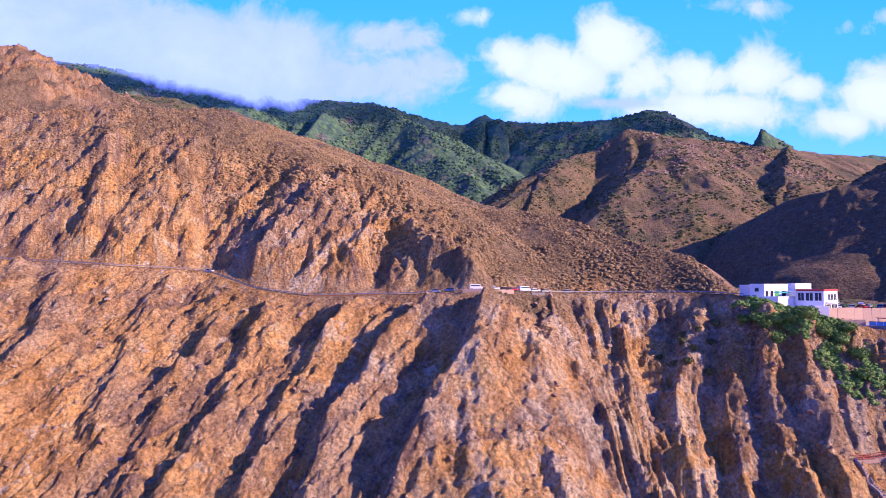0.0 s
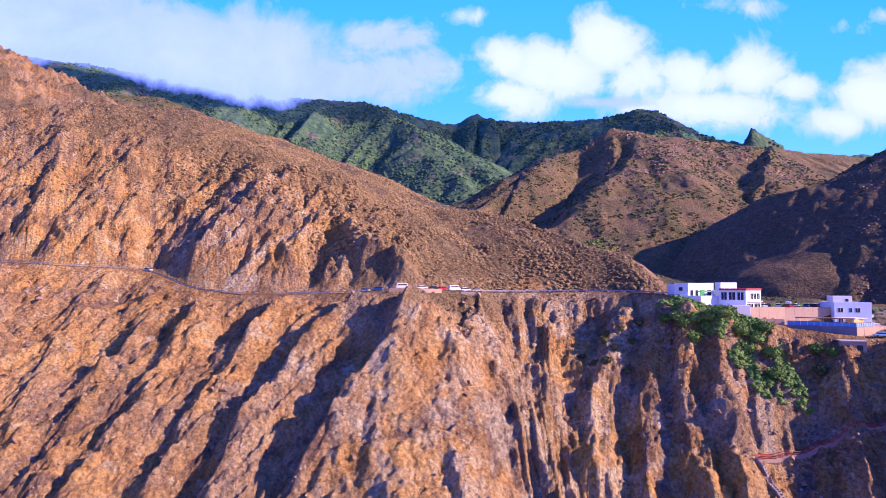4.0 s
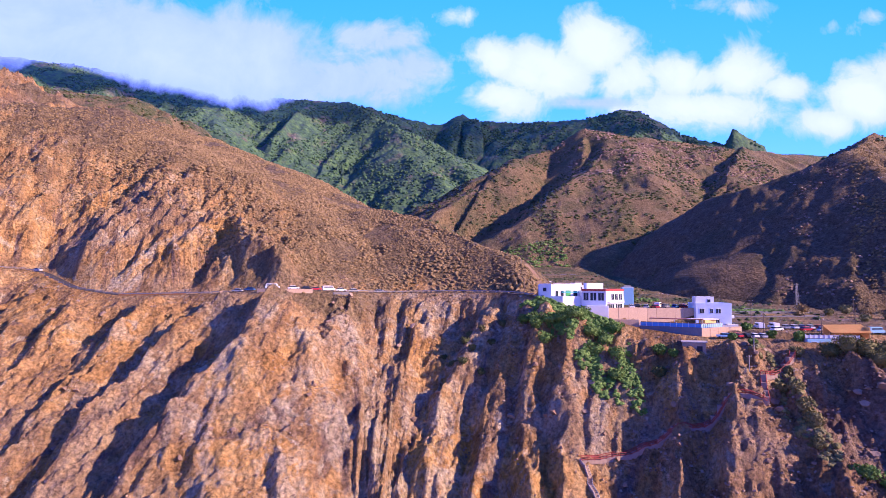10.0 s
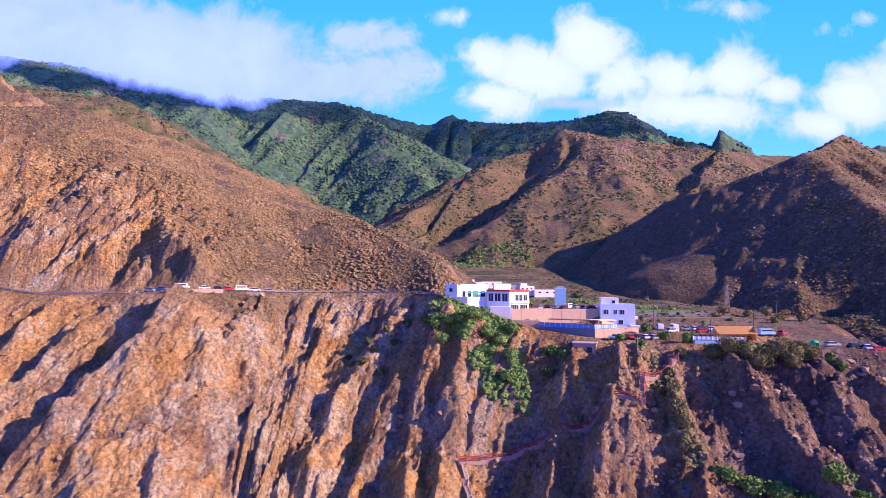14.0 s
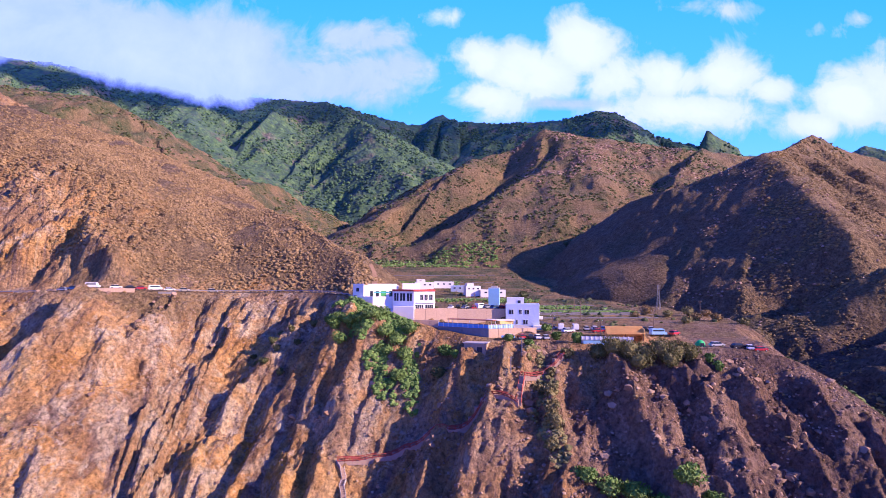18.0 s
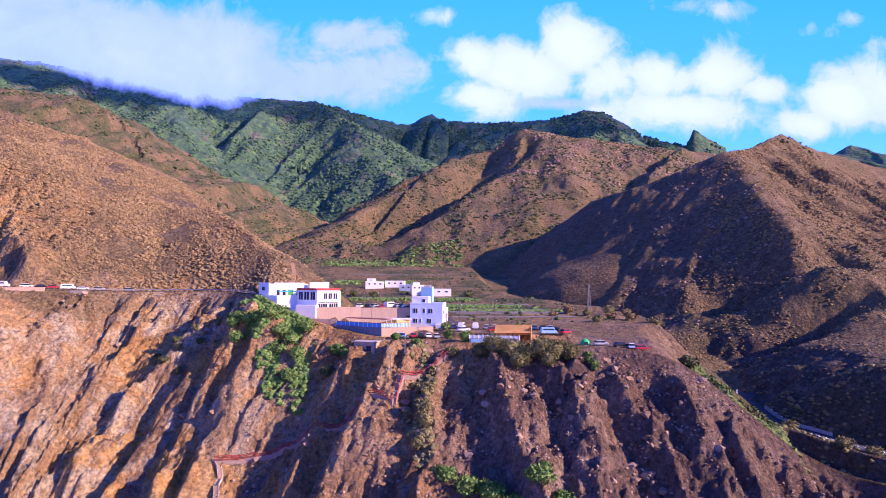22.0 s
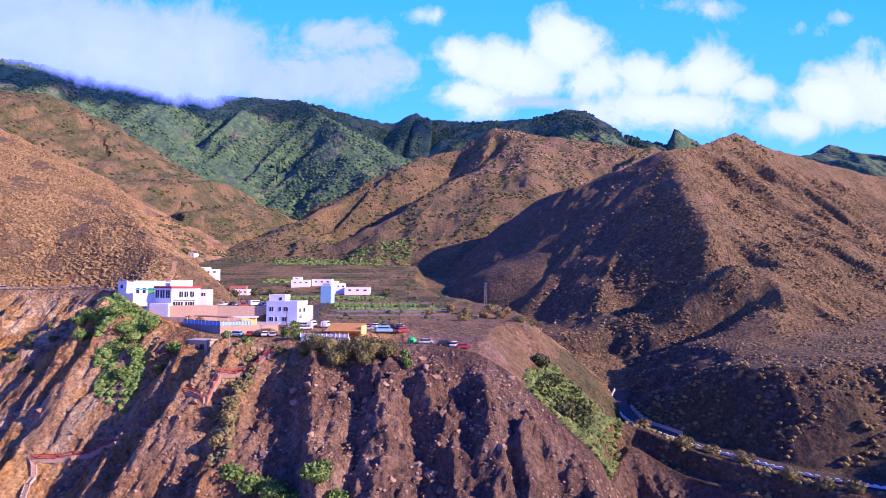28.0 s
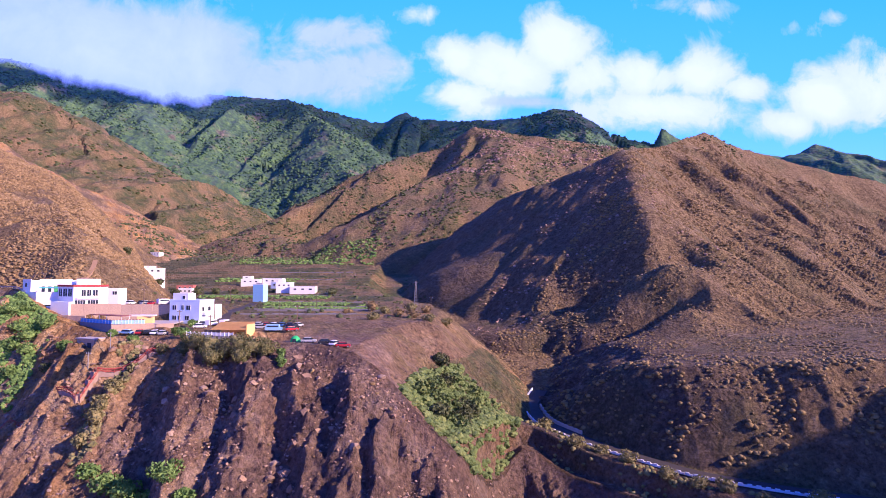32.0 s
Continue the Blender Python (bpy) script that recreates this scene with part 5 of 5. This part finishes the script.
for k, (x, y, w, h) in enumerate(((101, 199, 3.5, 2.0), (104.0, 195.5, 4.5, 2.6), (108.0, 193.0, 5, 2.8), (112.0, 191.0, 5, 2.8), (116.0, 189.0, 5, 3.0), (120, 187.6, 5, 3.0), (124.0, 185.6, 5, 3.0), (126.5, 181.5, 4.5, 2.8), (125, 177.5, 4, 2.6), (121, 184, 4, 2.4), (106, 188.5, 4, 2.4), (103.5, 191.5, 3.5, 2.2), (128, 188, 4, 2.4), (118.5, 192.6, 4.5, 2.2))):
    bush(x, y, w * 1.2, h * 1.2, LUSH, "dense green creeper bush below the guest house", 150 + k, "creeper_bush", 600, 0.3)
for k, (x, y, w, h) in enumerate(((139, 180, 4.0, 3.2), (137.5, 175.5, 4.2, 3.0), (142, 177, 3, 2.2), (172, 179, 2.6, 2.4), (177, 173.5, 3.2, 3.0), (157, 172, 2.4, 1.8), (163, 172, 2.4, 1.6))):
    bush(x, y, w, h, LUSH if k != 1 else GREEN_SHRUB, "leafy green bush on the terrace slope", 180 + k)
for k, (x, y, w, h) in enumerate(((164.0, 160.5, 3, 2.6), (166, 157, 3.4, 2.8), (165.5, 152.5, 4.2, 4.6), (166.0, 149.5, 4.2, 4.8), (167.5, 163.5, 3, 2.2), (164.4, 146.0, 3.0, 3.6), (173, 168, 3.6, 2.4))):
    bush(x, y, w, h, TAMARISK, "olive bush growing in the cliff gully", 200 + k, "bush", 600)
for k, (x, y, w, h) in enumerate(((176, 137, 5, 3), (181, 135, 5.5, 3.2), (186, 133.5, 5.5, 3.2), (191.5, 132, 5, 3), (196, 131, 4, 2.4), (171, 139, 4, 2.2))):
    bush(x, y, w * 1.2, h, LUSH, "bright green fig bush at the cliff foot", 220 + k, "fig_bush", 700, 0.36)
for k, (x, y, w, h) in enumerate(((83, 206, 3, 2.2), (81, 202, 3.2, 2.4), (83.5, 198, 2.6, 2), (80, 195, 3, 2.2), (87, 203, 2.4, 1.8), (90, 200, 2.6, 2), (77, 199, 2.4, 1.8), (86, 193, 2.8, 2), (94, 205, 2.8, 2.2), (74, 204, 2.2, 1.6))):
    bush(x, y, w, h, GREEN_SHRUB if k % 2 else OLIVE, "green bush rooted in the cliff face", 360 + k, "cliff_bush", 380, 0.24)
for k in range(16):
    u = k / 15
    x = 250 + 10 * math.sin(k * 2.4) * 0.6 + 6 * u
    y = 158 + 38 * u
    bush(x, y, 5.5, 3.2, RAVINE if k % 3 else GREEN_SHRUB, "green reeds and bushes in the ravine", 240 + k, "ravine_bush", 420, 0.45)
for k in range(13):
    x = 284 + 6.2 * k
    y = float(np.interp(x, ROAD_X, ROAD_Y)) - 10 - 2.5 * math.sin(k * 1.9)
    bush(x, y - 2.0, 5.0 + math.sin(k * 3.1), 2.3 + 0.7 * math.sin(k * 2.2), TAMARISK, "yellow-olive bush beside the road wall", 270 + k, "roadside_bush", 800, 0.25)
for k, (x, y, w, h) in enumerate(((222, 246, 5, 4.2), (238, 243, 4.5, 3.6), (244, 240, 4, 2.8), (228, 238, 4, 2.6), (234, 226, 4, 2.4), (226, 215, 4, 2.2), (240, 222, 4.5, 2.6), (246, 214, 4, 2.2), (214, 235, 3.5, 2.4), (252, 228, 4, 2.4))):
    bush(x, y, w, h, TAMARISK if k % 2 else GOLD_SHRUB, "dry olive bush on the earth knoll", 300 + k, "knoll_bush", 450)
for k, (x, y, w, h) in enumerate(((171.5, 192, 3, 2.0), (143.5, 204, 1.8, 2.6), (186, 352, 6, 4), (112, 340, 6, 4.5), (104, 330, 5, 3.5), (118, 352, 5, 3.6), (131, 345, 5, 3), (72, 340, 5, 4), (88, 345, 4.5, 3.4))):
    bush(x, y, w, h, LUSH if k < 2 else GREEN_SHRUB, "rounded garden tree beside the houses", 330 + k, "garden_bush", 350, 0.4)
bands = [area(n, *b, lambda x, y: fbm(x, y, 12, 2, 91) > -0.4) for n, b in ((900, (172, 222, 256, 268)), (500, (168, 215, 277, 284)), (700, (60, 190, 535, 590)), (450, (120, 190, 318, 330)), (350, (95, 150, 410, 430)))]
vx, vy = np.concatenate([b[0] for b in bands]), np.concatenate([b[1] for b in bands])
scatter("vineyard", "bright green vines on narrow terraces", "vines", vx, vy, RG.uniform(0.5, 0.95, len(vx)) * np.clip(vy / 300, 1, 1.8), LUMPS, LUSH)

x, y = area(4200, 232, 278, 142, 218, lambda x, y: (over_brink(x, y) > 2) & (x > 236 + 0.34 * np.maximum(0, y - 175)) & (x < 262 + 0.3 * (y - 150)) & (y < 202) & (height(x, y) < -11) & off_road(x, y))
scatter("ravine_greenery", "dense green reeds and brambles in the ravine", "plants", x, y, RG.uniform(0.5, 1.3, len(x)), SHRUBS, RAVINE)
x, y = area(3000, 268, 400, 120, 205, lambda x, y: (over_brink(x, y) > 3) & (y < np.interp(x, ROAD_X, ROAD_Y) - 7.5) & (fbm(x, y, 14, 2, 90) > -0.25))
scatter("verge_scrub", "yellow-olive scrub between road and cliff edge", "shrubs", x, y, RG.uniform(0.35, 0.85, len(x)), SHRUBS, TAMARISK, 0.1, None, True)

x, y = area(5000, 286, 430, 125, 235, lambda x, y: (y > np.interp(x, ROAD_X, ROAD_Y) + 7) & (y < np.interp(x, ROAD_X, ROAD_Y) + 36) & (fbm(x, y, 13, 3, 92) > 0.02))
scatter("bank_scrub", "clustered golden shrubs on the bank above the road", "shrubs", x, y, RG.uniform(0.45, 1.05, len(x)), LUMPS, GOLD_SHRUB, 0.2, None, True)
x, y = area(9000, 120, 268, 118, 200, lambda x, y: (over_brink(x, y) < -1) & (fbm(x, y, 9, 3, 93) > -0.05))
scatter("broken_rock", "broken pinkish rock fragments on the dark cliff", "stones", x, y, RG.uniform(0.16, 0.5, len(x)) * (1 + (RG.uniform(0, 1, len(x)) > 0.95) * 1.6), ROCKS, STONES, 0.1)
x, y = area(3000, 205, 400, 300, 560, lambda x, y: (y < 170 + 1.35 * (x - 130)) & (fbm(x, y, 20, 3, 94) > 0.1))
scatter("slope_stones", "pale stones strewn over the shaded slope", "stones", x, y, RG.uniform(0.4, 1.2, len(x)), ROCKS, STONES, 0.0)

x, y = area(3500, 250, 520, 740, 960, lambda x, y: fbm(x, y, 45, 3, 89) > 0.08)
scatter("crest_rocks", "pale rock outcrops on the valley hill", "stones", x, y, RG.uniform(0.8, 2.4, len(x)), ROCKS, STONES, 0.0)

# ---- land beyond, east of the view: ridge added to shade the road bank ----
ex, ey = np.meshgrid(np.linspace(400, 800, 90), np.linspace(-60, 262, 80))
ez = tent(ex, ey, [(520, -90, 48), (530, 40, 62), (532, 105, 64), (542, 138, 36), (560, 165, 2), (610, 205, -8)], 1.5, 1.1, 40, 4, 95)
ez = np.maximum(ez, -60) + fbm(ex, ey, 30, 3, 96) * 2
i = np.arange(ex.size).reshape(ex.shape)
me = raw_mesh("shade_ridge", np.stack([ex, ey, ez], -1).reshape(-1, 3), np.stack([i[:-1, :-1], i[:-1, 1:], i[1:, 1:], i[1:, :-1]], -1).reshape(-1, 4), ROCK, {"scrub": np.ones(ex.size)})
tagged(new("shade_ridge", me), "scrub-covered ridge on the near side of the road", "hill", "", "structure")
low_ground = raw_mesh("shore", np.array([[-2500, -2500, -75], [2600, -2500, -75], [2600, 100, -75], [-2500, 100, -75]], float), np.array([[0, 1, 2, 3]]), ROCK)
tagged(new("shore", low_ground), "rocky shore at the foot of the cliffs", "ground", "", "structure")

for x0, x1, y0, y1 in ((174, 222, 228, 232), (176, 226, 243, 247), (172, 222, 252, 254), (170, 220, 271, 273), (168, 212, 288, 291), (128, 186, 336, 339), (118, 176, 420, 426), (100, 180, 470, 476)):
    t = thing("terrace_wall", "dry stone wall holding a narrow field terrace", "wall", "field terraces")
    n = int((x1 - x0) / 4)
    for k in range(n):
        p, q = (x0 + (x1 - x0) * k / n, y0 + (y1 - y0) * k / n), (x0 + (x1 - x0) * (k + 1) / n, y0 + (y1 - y0) * (k + 1) / n)
        z = ground_at((p[0] + q[0]) / 2, (p[1] + q[1]) / 2)
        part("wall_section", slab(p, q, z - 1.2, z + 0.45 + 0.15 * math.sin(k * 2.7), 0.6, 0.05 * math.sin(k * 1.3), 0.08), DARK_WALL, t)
x, y = area(5200, 98, 131, 168, 206, lambda x, y: (over_brink(x, y) < 1) & (over_brink(x, y) > -5 - 0.75 * (x - 98)) & (over_brink(x, y) > -21) & (fbm(x, y, 9, 3, 97) > -0.12))
scatter("cliff_creepers", "green creepers spreading over the cliff below the house", "plants", x, y, RG.uniform(0.35, 0.85, len(x)), SHRUBS, LUSH)
x, y = area(700, 158, 172, 142, 172, lambda x, y: (np.abs(x - 165 - 1.5 * np.sin(y * 0.4)) < 2.6) & (fbm(x, y, 6, 2, 98) > -0.2))
scatter("gully_scrub", "olive scrub filling the cliff gully", "plants", x, y, RG.uniform(0.35, 0.9, len(x)), SHRUBS, TAMARISK)


def shade_cloud_material():
    """Vapour of the added shading cloud, which lets part of the sun through."""
    m = Nodes("shade_cloud_vapour", 1.0)
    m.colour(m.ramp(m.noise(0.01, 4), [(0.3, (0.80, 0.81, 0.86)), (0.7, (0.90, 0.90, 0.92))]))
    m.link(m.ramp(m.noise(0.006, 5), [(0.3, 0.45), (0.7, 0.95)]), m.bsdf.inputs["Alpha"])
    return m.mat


# Cloud sheet added out of view, shaped so its shadow covers the range crest.
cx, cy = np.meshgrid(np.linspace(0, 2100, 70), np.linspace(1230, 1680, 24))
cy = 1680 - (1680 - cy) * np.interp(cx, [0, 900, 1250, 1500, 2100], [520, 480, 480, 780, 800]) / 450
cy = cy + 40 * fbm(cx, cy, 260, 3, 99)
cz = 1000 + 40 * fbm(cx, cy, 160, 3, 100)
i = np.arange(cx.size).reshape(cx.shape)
me = raw_mesh("shade_cloud", np.stack([cx, cy, cz], -1).reshape(-1, 3), np.stack([i[:-1, :-1], i[:-1, 1:], i[1:, 1:], i[1:, :-1]], -1).reshape(-1, 4), shade_cloud_material())
tagged(new("shade_cloud", me), "cloud layer above the range that shades its crest", "cloud", "", "structure")
